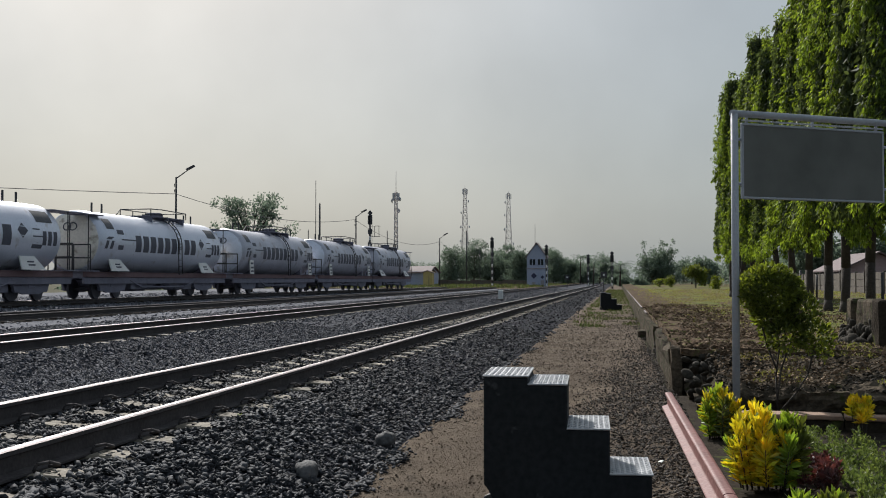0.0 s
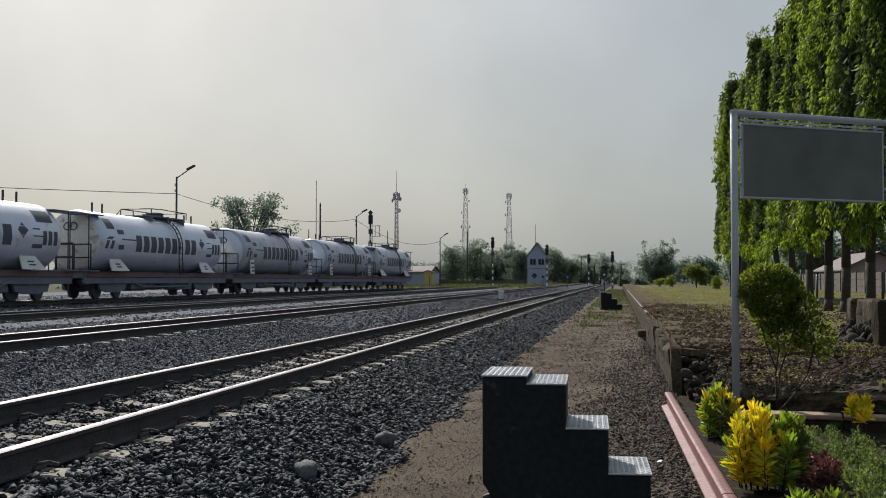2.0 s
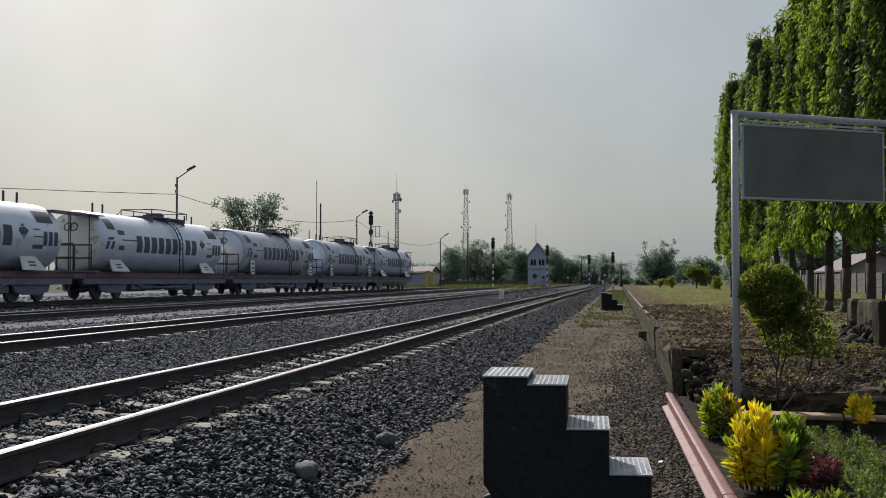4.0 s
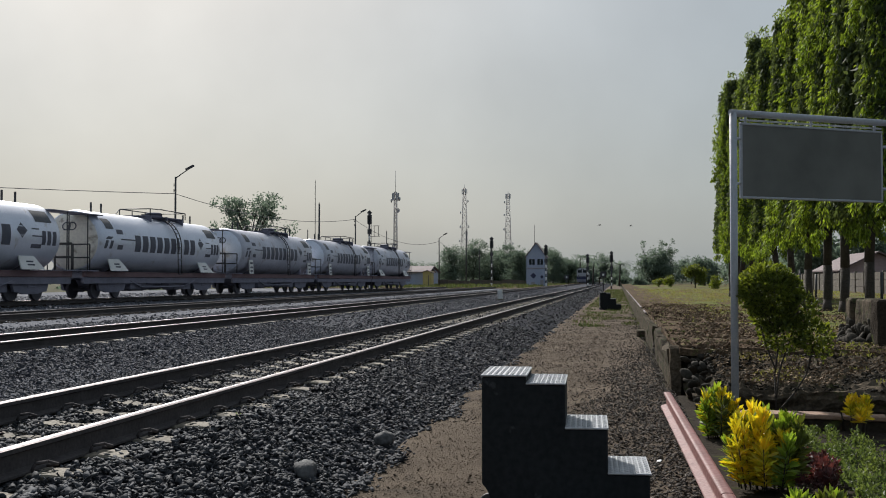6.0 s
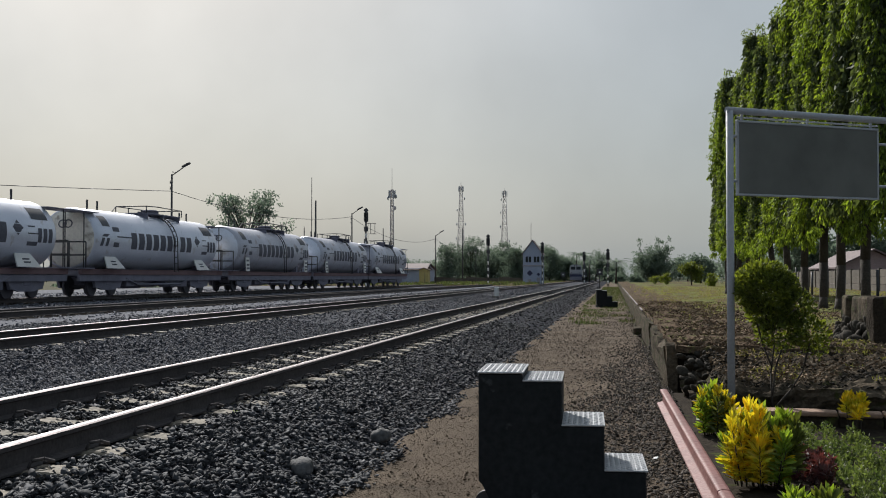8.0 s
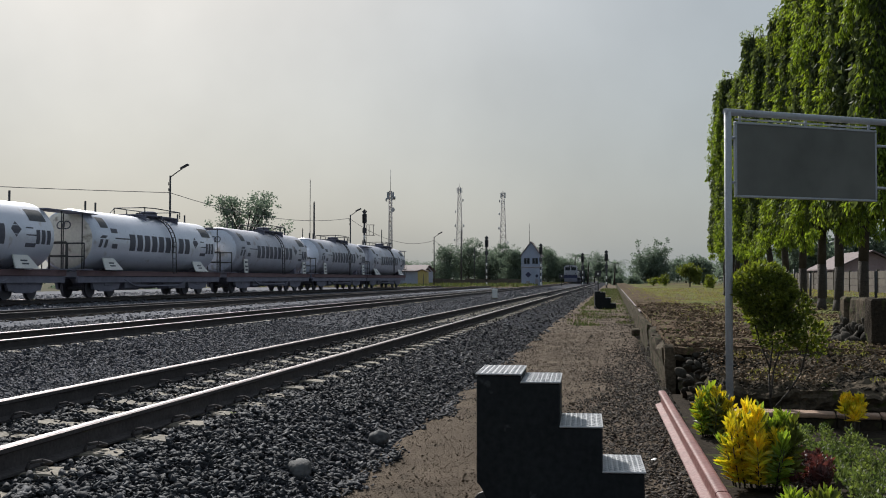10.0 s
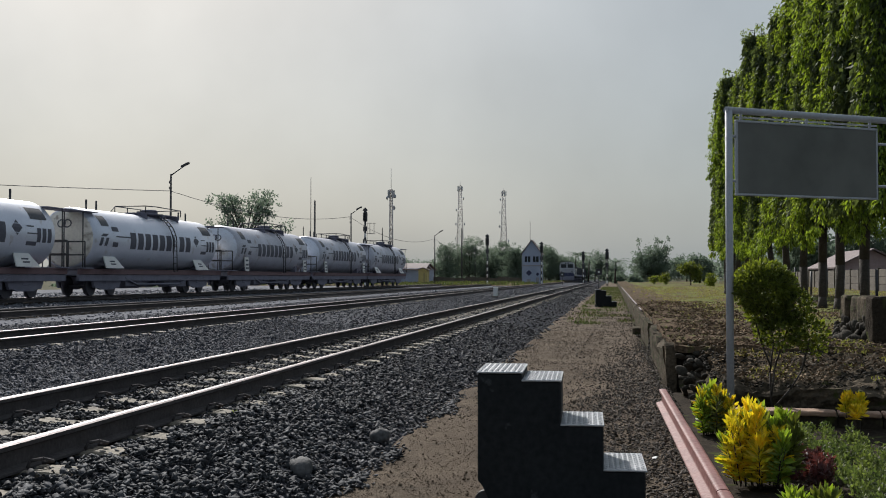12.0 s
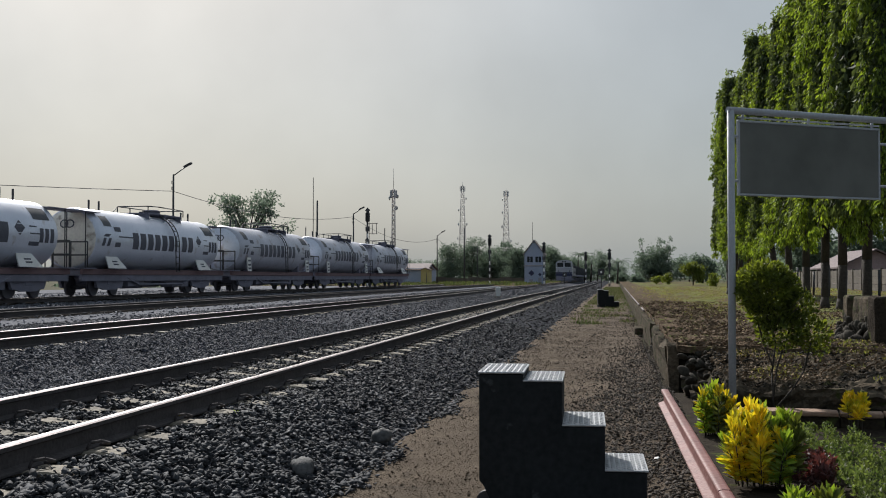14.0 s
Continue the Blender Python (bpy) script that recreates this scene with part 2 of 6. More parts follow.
def glowing(name, colour, power):
    m = bpy.data.materials.new(name)
    m.use_nodes = True
    p = m.node_tree.nodes["Principled BSDF"]
    p.inputs["Base Color"].default_value = (*colour, 1)
    p.inputs["Emission Color"].default_value, p.inputs["Emission Strength"].default_value = (*colour, 1), power
    return m


M_GREENLAMP = glowing("lit_green_signal", (0.1, 0.9, 0.5), 2.0)


# ---- building helpers ----
def thing(name, label, category, at=(0, 0, 0), group="", kind="", turn=0.0):
    ob = new(name)
    ob.matrix_basis = pose(*at, 0, 0, turn)
    return tagged(ob, label, category, group, kind)


def mesh_object(name, bm, material, parent=None, label=""):
    me = bpy.data.meshes.new(name)
    bm.normal_update()
    bm.to_mesh(me)
    bm.free()
    for m in material if isinstance(material, (list, tuple)) else (material,):
        me.materials.append(m)
    ob = new(name, me)
    ob.parent = parent
    return tagged(ob, label)


part = mesh_object


def same_mesh(name, me, parent, m):
    ob = new(name, me)
    ob.parent = parent
    ob.matrix_basis = m
    return ob


def soup(name, verts, faces, material, parent=None, label="", smooth=False):
    """One mesh from arrays."""
    me = bpy.data.meshes.new(name)
    v, f = np.asarray(verts, np.float32), np.asarray(faces, np.int32)
    me.vertices.add(len(v))
    me.vertices.foreach_set("co", v.ravel())
    k = f.shape[1]
    me.loops.add(f.size)
    me.loops.foreach_set("vertex_index", f.ravel())
    me.polygons.add(len(f))
    me.polygons.foreach_set("loop_start", np.arange(0, f.size, k, dtype=np.int32))
    me.update(calc_edges=True)
    if smooth:
        me.polygons.foreach_set("use_smooth", np.ones(len(f), bool))
    me.materials.append(material)
    ob = new(name, me)
    ob.parent = parent
    return tagged(ob, label)


def box(bm, x0, x1, y0, y1, z0, z1, bevel=0.0, m=None, slot=0):
    got = bmesh.ops.create_cube(bm, size=1)["verts"]
    for v in got:
        v.co = Vector(((x0 + x1) / 2 + v.co.x * (x1 - x0), (y0 + y1) / 2 + v.co.y * (y1 - y0), (z0 + z1) / 2 + v.co.z * (z1 - z0)))
    faces = list({f for v in got for f in v.link_faces})
    for f in faces:
        f.material_index = slot
    if bevel:
        edges = list({e for v in got for e in v.link_edges})
        got = bmesh.ops.bevel(bm, geom=edges, offset=bevel, segments=1, affect="EDGES")["verts"]
    if m is not None:
        bmesh.ops.transform(bm, matrix=m, verts=list(set(got)))
    return bm


def rod(bm, a, b, r, r2=None, n=8, caps=True):
    """A round bar from a to b."""
    a, b = Vector(a), Vector(b)
    got = bmesh.ops.create_cone(bm, cap_ends=caps, segments=n, radius1=r, radius2=r if r2 is None else r2, depth=(b - a).length)["verts"]
    bmesh.ops.transform(bm, matrix=Matrix.Translation((a + b) / 2) @ (b - a).to_track_quat("Z", "Y").to_matrix().to_4x4(), verts=got)
    for v in got:
        for f in v.link_faces:
            f.smooth = len(f.verts) == 4
    return bm


def pipe(bm, pts, r, n=6):
    for a, b in zip(pts, pts[1:]):
        rod(bm, a, b, r, n=n)
    return bm


def new_bm():
    return bmesh.new()


def sweep(bm, profile, y0, y1, steps=1, slots=None):
    """A closed profile in x and z, drawn along y."""
    rows = []
    for i in range(steps + 1):
        y = y0 + (y1 - y0) * i / steps
        rows.append([bm.verts.new((x, y, z)) for x, z in profile])
    n = len(profile)
    for r0, r1 in zip(rows, rows[1:]):
        for i in range(n):
            f = bm.faces.new((r0[i], r0[(i + 1) % n], r1[(i + 1) % n], r1[i]))
            f.material_index = slots[i] if slots else 0
    bm.faces.new(rows[0][::-1])
    bm.faces.new(rows[-1])
    bmesh.ops.recalc_face_normals(bm, faces=bm.faces[:])
    return bm


rng = np.random.default_rng(7)
ICO_V, ICO_F = None, None
b0 = bmesh.new()
bmesh.ops.create_icosphere(b0, subdivisions=1, radius=1)
ICO_V = np.array([v.co[:] for v in b0.verts])
ICO_F = np.array([[v.index for v in f.verts] for f in b0.faces])
b0.free()
b0 = bmesh.new()
bmesh.ops.create_icosphere(b0, subdivisions=2, radius=1)
ICO2_V = np.array([v.co[:] for v in b0.verts])
ICO2_F = np.array([[v.index for v in f.verts] for f in b0.faces])
b0.free()
OCT_V = np.array([(1, 0, 0), (0, 1, 0), (-1, 0, 0), (0, -1, 0), (0, 0, 1), (0, 0, -1)], float)
OCT_F = np.array([(0, 1, 4), (1, 2, 4), (2, 3, 4), (3, 0, 4), (1, 0, 5), (2, 1, 5), (3, 2, 5), (0, 3, 5)])


def stones(centres, sizes, base=(ICO_V, ICO_F), flat=0.39):
    """Angular stones: one jittered solid for each centre."""
    V, F = base
    n, k = len(centres), len(V)
    ang = rng.uniform(0, 2 * np.pi, n)
    tilt = rng.normal(0, 0.45, (n, 2))
    loc = V[None] * (1 + rng.uniform(-0.27, 0.25, (n, k, 1)) * (1 if k < 20 else 0.35)) * rng.uniform(0.65, 1.35, (n, 1, 3)) * np.array([1, 1, flat])
    c, s = np.cos(ang)[:, None], np.sin(ang)[:, None]
    x, y, z = loc[..., 0], loc[..., 1], loc[..., 2]
    z = z + x * tilt[:, :1] + y * tilt[:, 1:]
    x, y = x * c - y * s, x * s + y * c
    out = np.stack([x, y, z], -1) * np.asarray(sizes)[:, None, None] + np.asarray(centres)[:, None, :]
    faces = (F[None] + (np.arange(n) * k)[:, None, None]).reshape(-1, 3)
    return out.reshape(-1, 3), faces


def kites(centres, along, size, width=0.34, fold=0.3):
    """Small folded leaves, one triangle a side."""
    c, d = np.asarray(centres, float), np.asarray(along, float)
    n = len(c)
    d = d / np.linalg.norm(d, axis=1, keepdims=True)
    s = np.cross(d, rng.normal(0, 1, (n, 3)))
    s /= np.linalg.norm(s, axis=1, keepdims=True) + 1e-9
    u = np.cross(s, d)
    L = np.asarray(size, float)[:, None]
    mid = c + d * L * 0.4 + u * L * width * fold
    v = np.stack([c, mid + s * L * width * 0.5, c + d * L, mid - s * L * width * 0.5], 1).reshape(-1, 3)
    base = (np.arange(n) * 4)[:, None, None]
    return v, (np.array([[0, 1, 2], [0, 2, 3]])[None] + base).reshape(-1, 3)


def leaves(centres, along, size, width=0.3, fold=0.25):
    """Pointed folded leaves (two triangles a side) at each centre, hanging along the given directions."""
    c, d = np.asarray(centres, float), np.asarray(along, float)
    n = len(c)
    d = d / np.linalg.norm(d, axis=1, keepdims=True)
    r = rng.normal(0, 1, (n, 3))
    s = np.cross(d, r)
    s /= np.linalg.norm(s, axis=1, keepdims=True) + 1e-9
    u = np.cross(s, d)
    L = np.broadcast_to(np.asarray(size, float), (n,))[:, None]
    w = L * width
    tip, mid = c + d * L, c + d * L * 0.45 - u * w * fold
    e1, e2 = c + d * L * 0.42 + s * w * 0.5, c + d * L * 0.42 - s * w * 0.5
    v = np.stack([c, e1, tip, e2, mid], 1).reshape(-1, 3)
    f = np.array([(0, 1, 4), (1, 2, 4), (2, 3, 4), (3, 0, 4)])
    return v, (f[None] + (np.arange(n) * 5)[:, None, None]).reshape(-1, 3)


def oblong_leaves(centres, along, size, width=0.3, fold=0.25):
    """Blunt oblong leaves with a folded midrib."""
    c, d = np.asarray(centres, float), np.asarray(along, float)
    n = len(c)
    d = d / np.linalg.norm(d, axis=1, keepdims=True)
    s = np.cross(d, rng.normal(0, 1, (n, 3)))
    s /= np.linalg.norm(s, axis=1, keepdims=True) + 1e-9
    u = np.cross(s, d)
    L = np.broadcast_to(np.asarray(size, float), (n,))[:, None]
    w = L * width * 0.5
    sag = np.array([0, 0, -0.10]) * L
    v = np.stack([c, c + d * L * 0.28 + s * w * 0.75, c + d * L * 0.72 + s * w + sag * 0.5, c + d * L + sag, c + d * L * 0.72 - s * w + sag * 0.5, c + d * L * 0.28 - s * w * 0.75, c + d * L * 0.5 - u * w * fold * 2 + sag * 0.2], 1).reshape(-1, 3)
    f = np.array([(0, 1, 6), (1, 2, 6), (2, 3, 6), (3, 4, 6), (4, 5, 6), (5, 0, 6)])
    return v, (f[None] + (np.arange(n) * 7)[:, None, None]).reshape(-1, 3)


def joined(pieces):
    vs, fs, k = [], [], 0
    for v, f in pieces:
        vs.append(v)
        fs.append(f + k)
        k += len(v)
    return np.concatenate(vs), np.concatenate(fs)


# ---- ground, path, ballast, platform ----
RAIL_Z = 0.385


def ground_sheet():
    bm = new_bm()
    xs = [-2500, -800, -300, -120, -60, -36, -20, 0, 12, 30, 80, 300, 900, 2500]
    ys = [-200, -30, 0, 20, 60, 120, 200, 320, 600, 1200, 3500]
    grid = [[bm.verts.new((x, y, -0.06)) for y in ys] for x in xs]
    for i in range(len(xs) - 1):
        for j in range(len(ys) - 1):
            bm.faces.new((grid[i][j], grid[i + 1][j], grid[i + 1][j + 1], grid[i][j + 1]))
    tagged(mesh_object("ground", bm, M_SOIL), "flat dry soil with patchy grass reaching the horizon", "ground", kind="structure")


def uneven_strip(name, x0, x1, y0, y1, z, nx, ny, rise, material, label, category, phase=3.0, fall=0.0):
    """A sheet of trodden ground with gentle dips; its edges go down into the ground."""
    bm = new_bm()
    rows = []
    for j in range(ny + 1):
        y = y0 + (y1 - y0) * (j / ny) ** (2.2 if y0 > -5 else 2.6)
        row = []
        for i in range(nx + 1):
            x = x0 + (x1 - x0) * i / nx
            edge = i in (0, nx) or j in (0, ny)
            zz = z - 0.12 if edge else z - fall * j / ny + rise * noise.noise(Vector((x * 0.9, y * 0.5, phase))) + rise * 0.4 / (1 + (max(y, 0) / 14) ** 2) * noise.noise(Vector((x * 4, y * 2.5, phase)))
            row.append(bm.verts.new((x, y, zz)))
        rows.append(row)
    for r0, r1 in zip(rows, rows[1:]):
        for i in range(nx):
            f = bm.faces.new((r0[i], r0[i + 1], r1[i + 1], r1[i]))
            f.smooth = True
    return tagged(mesh_object(name, bm, material), label, category, kind="structure")


BED_PROFILE = ((-1.42, -0.1), (-1.56, 0.0), (-2.35, 0.195), (-2.6, 0.222), (-4.5, 0.222), (-5.3, 0.12), (-6.4, 0.12), (-7.4, 0.225), (-9.9, 0.215), (-10.8, 0.14),
               (-13.2, 0.14), (-13.8, 0.2), (-16, 0.2), (-17, 0.14), (-19, 0.18), (-46, 0.18), (-50, -0.1))


def bed_z(x):
    return np.interp(-x, [-p[0] for p in BED_PROFILE], [p[1] for p in BED_PROFILE])


ground_sheet()
uneven_strip("path", -1.9, 0.60, -40, 420, 0.0, 16, 190, 0.02, M_PATH, "trodden brown earth path beside the ballast", "path")
uneven_strip("grit_verge", -0.55, 0.60, -3, 26, -0.006, 20, 80, 0.03, M_GRIT, "dark loose grit along the foot of the platform", "ground", 6.5, 0.045)
bm = new_bm()
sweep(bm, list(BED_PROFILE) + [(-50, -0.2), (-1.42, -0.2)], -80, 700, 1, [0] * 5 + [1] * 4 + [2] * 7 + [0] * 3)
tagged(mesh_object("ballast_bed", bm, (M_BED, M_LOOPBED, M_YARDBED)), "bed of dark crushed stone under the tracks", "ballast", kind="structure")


# ---- tracks ----
RAIL_PROFILE = ((-0.066, 0), (0.066, 0), (0.066, 0.012), (0.012, 0.028), (0.010, 0.100), (0.035, 0.112), (0.035, 0.134), (0.019, 0.140), (0.013, 0.1405), (-0.011, 0.1405), (-0.019, 0.140), (-0.035, 0.134), (-0.035, 0.112), (-0.010, 0.100), (-0.012, 0.028), (-0.066, 0.012))
RAIL_SLOTS = [0] * 6 + [2, 1, 1, 1, 2] + [0] * 5


def sleeper_mesh():
    bm = new_bm()
    sweep(bm, ((-0.88, -0.2), (0.88, -0.2), (0.88, -0.012), (0.75, 0.0), (0.3, 0.0), (0.2, -0.02), (-0.2, -0.02), (-0.3, 0.0), (-0.75, 0.0), (-0.88, -0.012)), -0.11, 0.11)
    bmesh.ops.bevel(bm, geom=bm.edges[:], offset=0.012, segments=1, affect="EDGES")
    me = bpy.data.meshes.new("sleeper")
    bm.to_mesh(me)
    bm.free()
    me.materials.append(M_SLEEPER)
    return me


def clip_mesh():
    bm = new_bm()
    pipe(bm, [(0, -0.05, 0.0), (0.02, -0.05, 0.045), (0.06, 0.0, 0.05), (0.09, 0.05, 0.03), (0.03, 0.05, 0.02)], 0.009, 5)
    me = bpy.data.meshes.new("rail_clip")
    bm.to_mesh(me)
    bm.free()
    me.materials.append(M_RAIL)
    return me


SLEEPER, CLIP = sleeper_mesh(), clip_mesh()


def track(name, x, y0, y1, label, singles, shine=M_RAILTOP, turn=0.0, clips=0, bearer=M_SLEEPER):
    """Two rails on sleepers; sleepers nearer than the given distance are pieces, those past it are joined."""
    root = thing(name, label, "railway track", (x, 0, RAIL_Z - 0.14), kind="structure", turn=turn)
    for side in (-1, 1):
        bm = new_bm()
        sweep(bm, RAIL_PROFILE, y0, y1, 1, RAIL_SLOTS)
        ob = part("rail", bm, (M_RAIL, shine, M_RAIL if shine == M_RAIL else M_RAILSIDE), root)
        ob.location.x = side * 0.5685
    y, far = y0, []
    while y < y1:
        if y < singles:
            same_mesh("sleeper", SLEEPER, root, pose(rng.normal(0, 0.012), y, 0, 0, rng.normal(0, 0.3), rng.normal(0, 0.6)))
            if 3 < y < clips:
                for sx in (-0.5685, 0.5685):
                    for d in (-1, 1):
                        same_mesh("rail_clip", CLIP, root, pose(sx + d * 0.06, y, 0.0, 0, 0, 0 if d > 0 else 180))
        else:
            far.append(y)
        y += 0.6
    if far:
        v = np.array([(sx, sy, sz) for sz in (-0.2, -0.03) for sy in (-0.11, 0.11) for sx in (-1.0, 1.0)], float)
        f = np.array([(0, 1, 5, 4), (1, 3, 7, 5), (3, 2, 6, 7), (2, 0, 4, 6), (4, 5, 7, 6)])
        c = np.array([(0, yy, 0) for yy in far])
        tagged(soup("far_sleepers", (v[None] + c[:, None]).reshape(-1, 3), (f[None] + (np.arange(len(c)) * 8)[:, None, None]).reshape(-1, 4), bearer, root), kind="stuff")
    return root


track("main_track", -3.49, -39.92, 600, "polished steel rails on pale concrete sleepers, sunk in ballast", 60, clips=22)
track("loop_track", -8.62, -40, 600, "second line of shiny rails on concrete sleepers", 50)
track("siding_track", -14.9, -40, 450, "dull rusty rails of a siding track", -50, shine=M_RAIL, bearer=M_TIMBER)
YARD = 1.27
track("tank_siding_track", -23.7, -40, 450, "rails under the standing tank wagons", -50, shine=M_RAILTOP, turn=-YARD, bearer=M_TIMBER)
# ---- old platform ----
PLAT = 0.46


def platform():
    root = thing("platform", "old overgrown platform with crumbling plastered masonry edge", "platform", kind="structure")
    bm = new_bm()
    nx, ny = 64, 150
    xs = [0.66 + 39.3 * (i / nx) ** 2.3 for i in range(nx + 1)]
    ys = [12.0 + 190 * (j / ny) ** 2.2 for j in range(ny + 1)]
    g = []
    for x in xs:
        row = []
        for y in ys:
            q = noise.noise(Vector((x * 1.6, y * 1.3, 1))) + 0.5 * noise.noise(Vector((x * 4.5, y * 4.5, 2)))
            ledge = 0.05 * max(-1, min(1, round(q * 2.2)))          # flaky layers of trodden turf
            near = math.exp(-max(0, x - 0.9) * 0.7)
            z = PLAT - 0.01 + ledge * near + 0.025 * noise.noise(Vector((x * 7, y * 7, 5))) + 0.03 * noise.noise(Vector((x * 0.8, y * 0.8, 8)))
            row.append(bm.verts.new((x + 0.03 * noise.noise(Vector((x * 6, y * 6, 3))), y + 0.05 * noise.noise(Vector((x * 5, y * 5, 4))), z)))
        g.append(row)
    for i in range(nx):
        for j in range(ny):
            bm.faces.new((g[i][j], g[i + 1][j], g[i + 1][j + 1], g[i][j + 1]))
    # the crust hangs down a little at its near and track-side edges
    for line in (g[0], [c[0] for c in g]):
        low = [bm.verts.new(v.co + Vector((0, 0, -0.07))) for v in line]
        for k in range(len(line) - 1):
            bm.faces.new((line[k], line[k + 1], low[k + 1], low[k]))
    part("turf_top", bm, M_TURF, root, "brown earth crust with thin grass and leaf litter")
    # rubble core behind the plaster skin
    bm = new_bm()
    box(bm, 0.66, 0.84, 12.2, 160, -0.1, PLAT - 0.06)
    part("core", bm, M_DIRT, root)
    # plaster skin in long slabs, cracked and missing in places
    skins = ((12.08, 12.42, 0.0, 0.0), (12.52, 15.7, -0.03, 0.02), (15.75, 17.3, -0.01, 0.0), (18.1, 20.9, 0.0, 0.01), (21.0, 24.6, -0.05, 0.0), (24.7, 31, -0.02, 0.0), (31.1, 40, -0.04, 0.0), (40.1, 60, -0.02, 0.0), (60.1, 100, 0, 0), (100, 160, 0, 0))
    for a, b_, dz, lean in skins:
        bm = new_bm()
        box(bm, 0.565, 0.655 if a > 12.2 else 0.68, a, b_, -0.1, PLAT + dz - 0.03)
        cuts = int(min(24, max(5, (b_ - a) * 5)))
        bmesh.ops.subdivide_edges(bm, edges=[e for e in bm.edges if abs(e.verts[0].co.y - e.verts[1].co.y) > 0.1], cuts=cuts, use_grid_fill=True)
        bmesh.ops.subdivide_edges(bm, edges=[e for e in bm.edges if abs(e.verts[0].co.z - e.verts[1].co.z) > 0.1], cuts=5, use_grid_fill=True)
        for v in bm.verts:
            v.co.x += 0.022 * noise.noise(v.co * 4) + 0.012 * noise.noise(v.co * 16) - lean * (v.co.z > 0.3)
            if v.co.z > 0.3:
                v.co.z += 0.09 * noise.noise(v.co * 3.3 + Vector((9, 0, 0))) + 0.035 * noise.noise(v.co * 11)
            v.co.y += 0.03 * noise.noise(v.co * 6 + Vector((0, 5, 0)))
        part("plaster_skin", bm, M_PLASTER if a > 12.2 else M_TERRACE, root)
    for a in (17.4, 17.75):
        for z in (0.06, 0.2, 0.33):
            v, f = stones([(0.64, a, z)], [0.085], (ICO2_V, ICO2_F), flat=0.8)
            soup("core_stone", v, f, M_COBBLE, root, smooth=True)
    bm = new_bm()
    box(bm, 0.40, 0.58, 23.2, 24.0, -0.05, 0.14, 0.02)
    part("fallen_block", bm, M_PLASTER, root)
    # steel edge strip still lying on the brink
    for a, b_ in ((24.5, 26.5), (29.5, 46.0), (47, 80)):
        bm = new_bm()
        box(bm, 0.60, 0.635, a, b_, PLAT - 0.005, PLAT + 0.028, 0.006)
        part("edge_rail", bm, M_RAILSIDE, root, "worn steel edging")
    # cross wall of river stones at the near end
    bm = new_bm()
    box(bm, 0.79, 6.5, 12.04, 12.4, -0.1, PLAT - 0.08, 0.03)
    part("cross_wall_core", bm, M_DIRT, root)
    for row in range(4):
        for i in range(6):
            c = (0.82 + 0.115 * i + 0.05 * (row % 2) + rng.normal(0, 0.02), 12.03 - 0.07 * (3 - row) + rng.normal(0, 0.02), 0.15 + 0.08 * row + rng.normal(0, 0.012))
            v, f = stones([c], [rng.uniform(0.045, 0.07)], (ICO2_V, ICO2_F), flat=0.62)
            soup("river_stone", v, f, M_COBBLE, root, smooth=True)
    for r in range(7):
        top = 0.09 + 0.045 * r
        for i in range(5):
            z = top
            while z > max(0.02, top - 0.14):
                c = (0.74 + 0.105 * i + 0.05 * (r % 2) + rng.normal(0, 0.015), 10.35 + 0.26 * r + rng.normal(0, 0.03), z + rng.normal(0, 0.012))
                v, f = stones([c], [rng.uniform(0.036, 0.062)], (ICO2_V, ICO2_F), flat=0.48)
                soup("river_stone", v, f, M_COBBLE, root, smooth=True)
                z -= 0.075
    bm = new_bm()
    box(bm, 0.84, 1.06, 11.80, 11.98, -0.05, 0.14, 0.015)
    bmesh.ops.subdivide_edges(bm, edges=bm.edges[:], cuts=3, use_grid_fill=True)
    for v in bm.verts:
        v.co += Vector((0.015, 0.015, 0.02)) * noise.noise(v.co * 8)
    part("plaster_lump", bm, M_PLASTER, root)
    n = 700
    y = 12.1 + 24 * rng.random(n) ** 1.6
    x = rng.uniform(0.68, 1.5, n)
    v, f = stones(np.stack([x, y, np.full(n, PLAT - 0.005)], 1), rng.uniform(0.008, 0.028, n), (OCT_V, OCT_F))
    tagged(soup("edge_crumbs", v, f, M_GRITSTONE, root), kind="stuff")


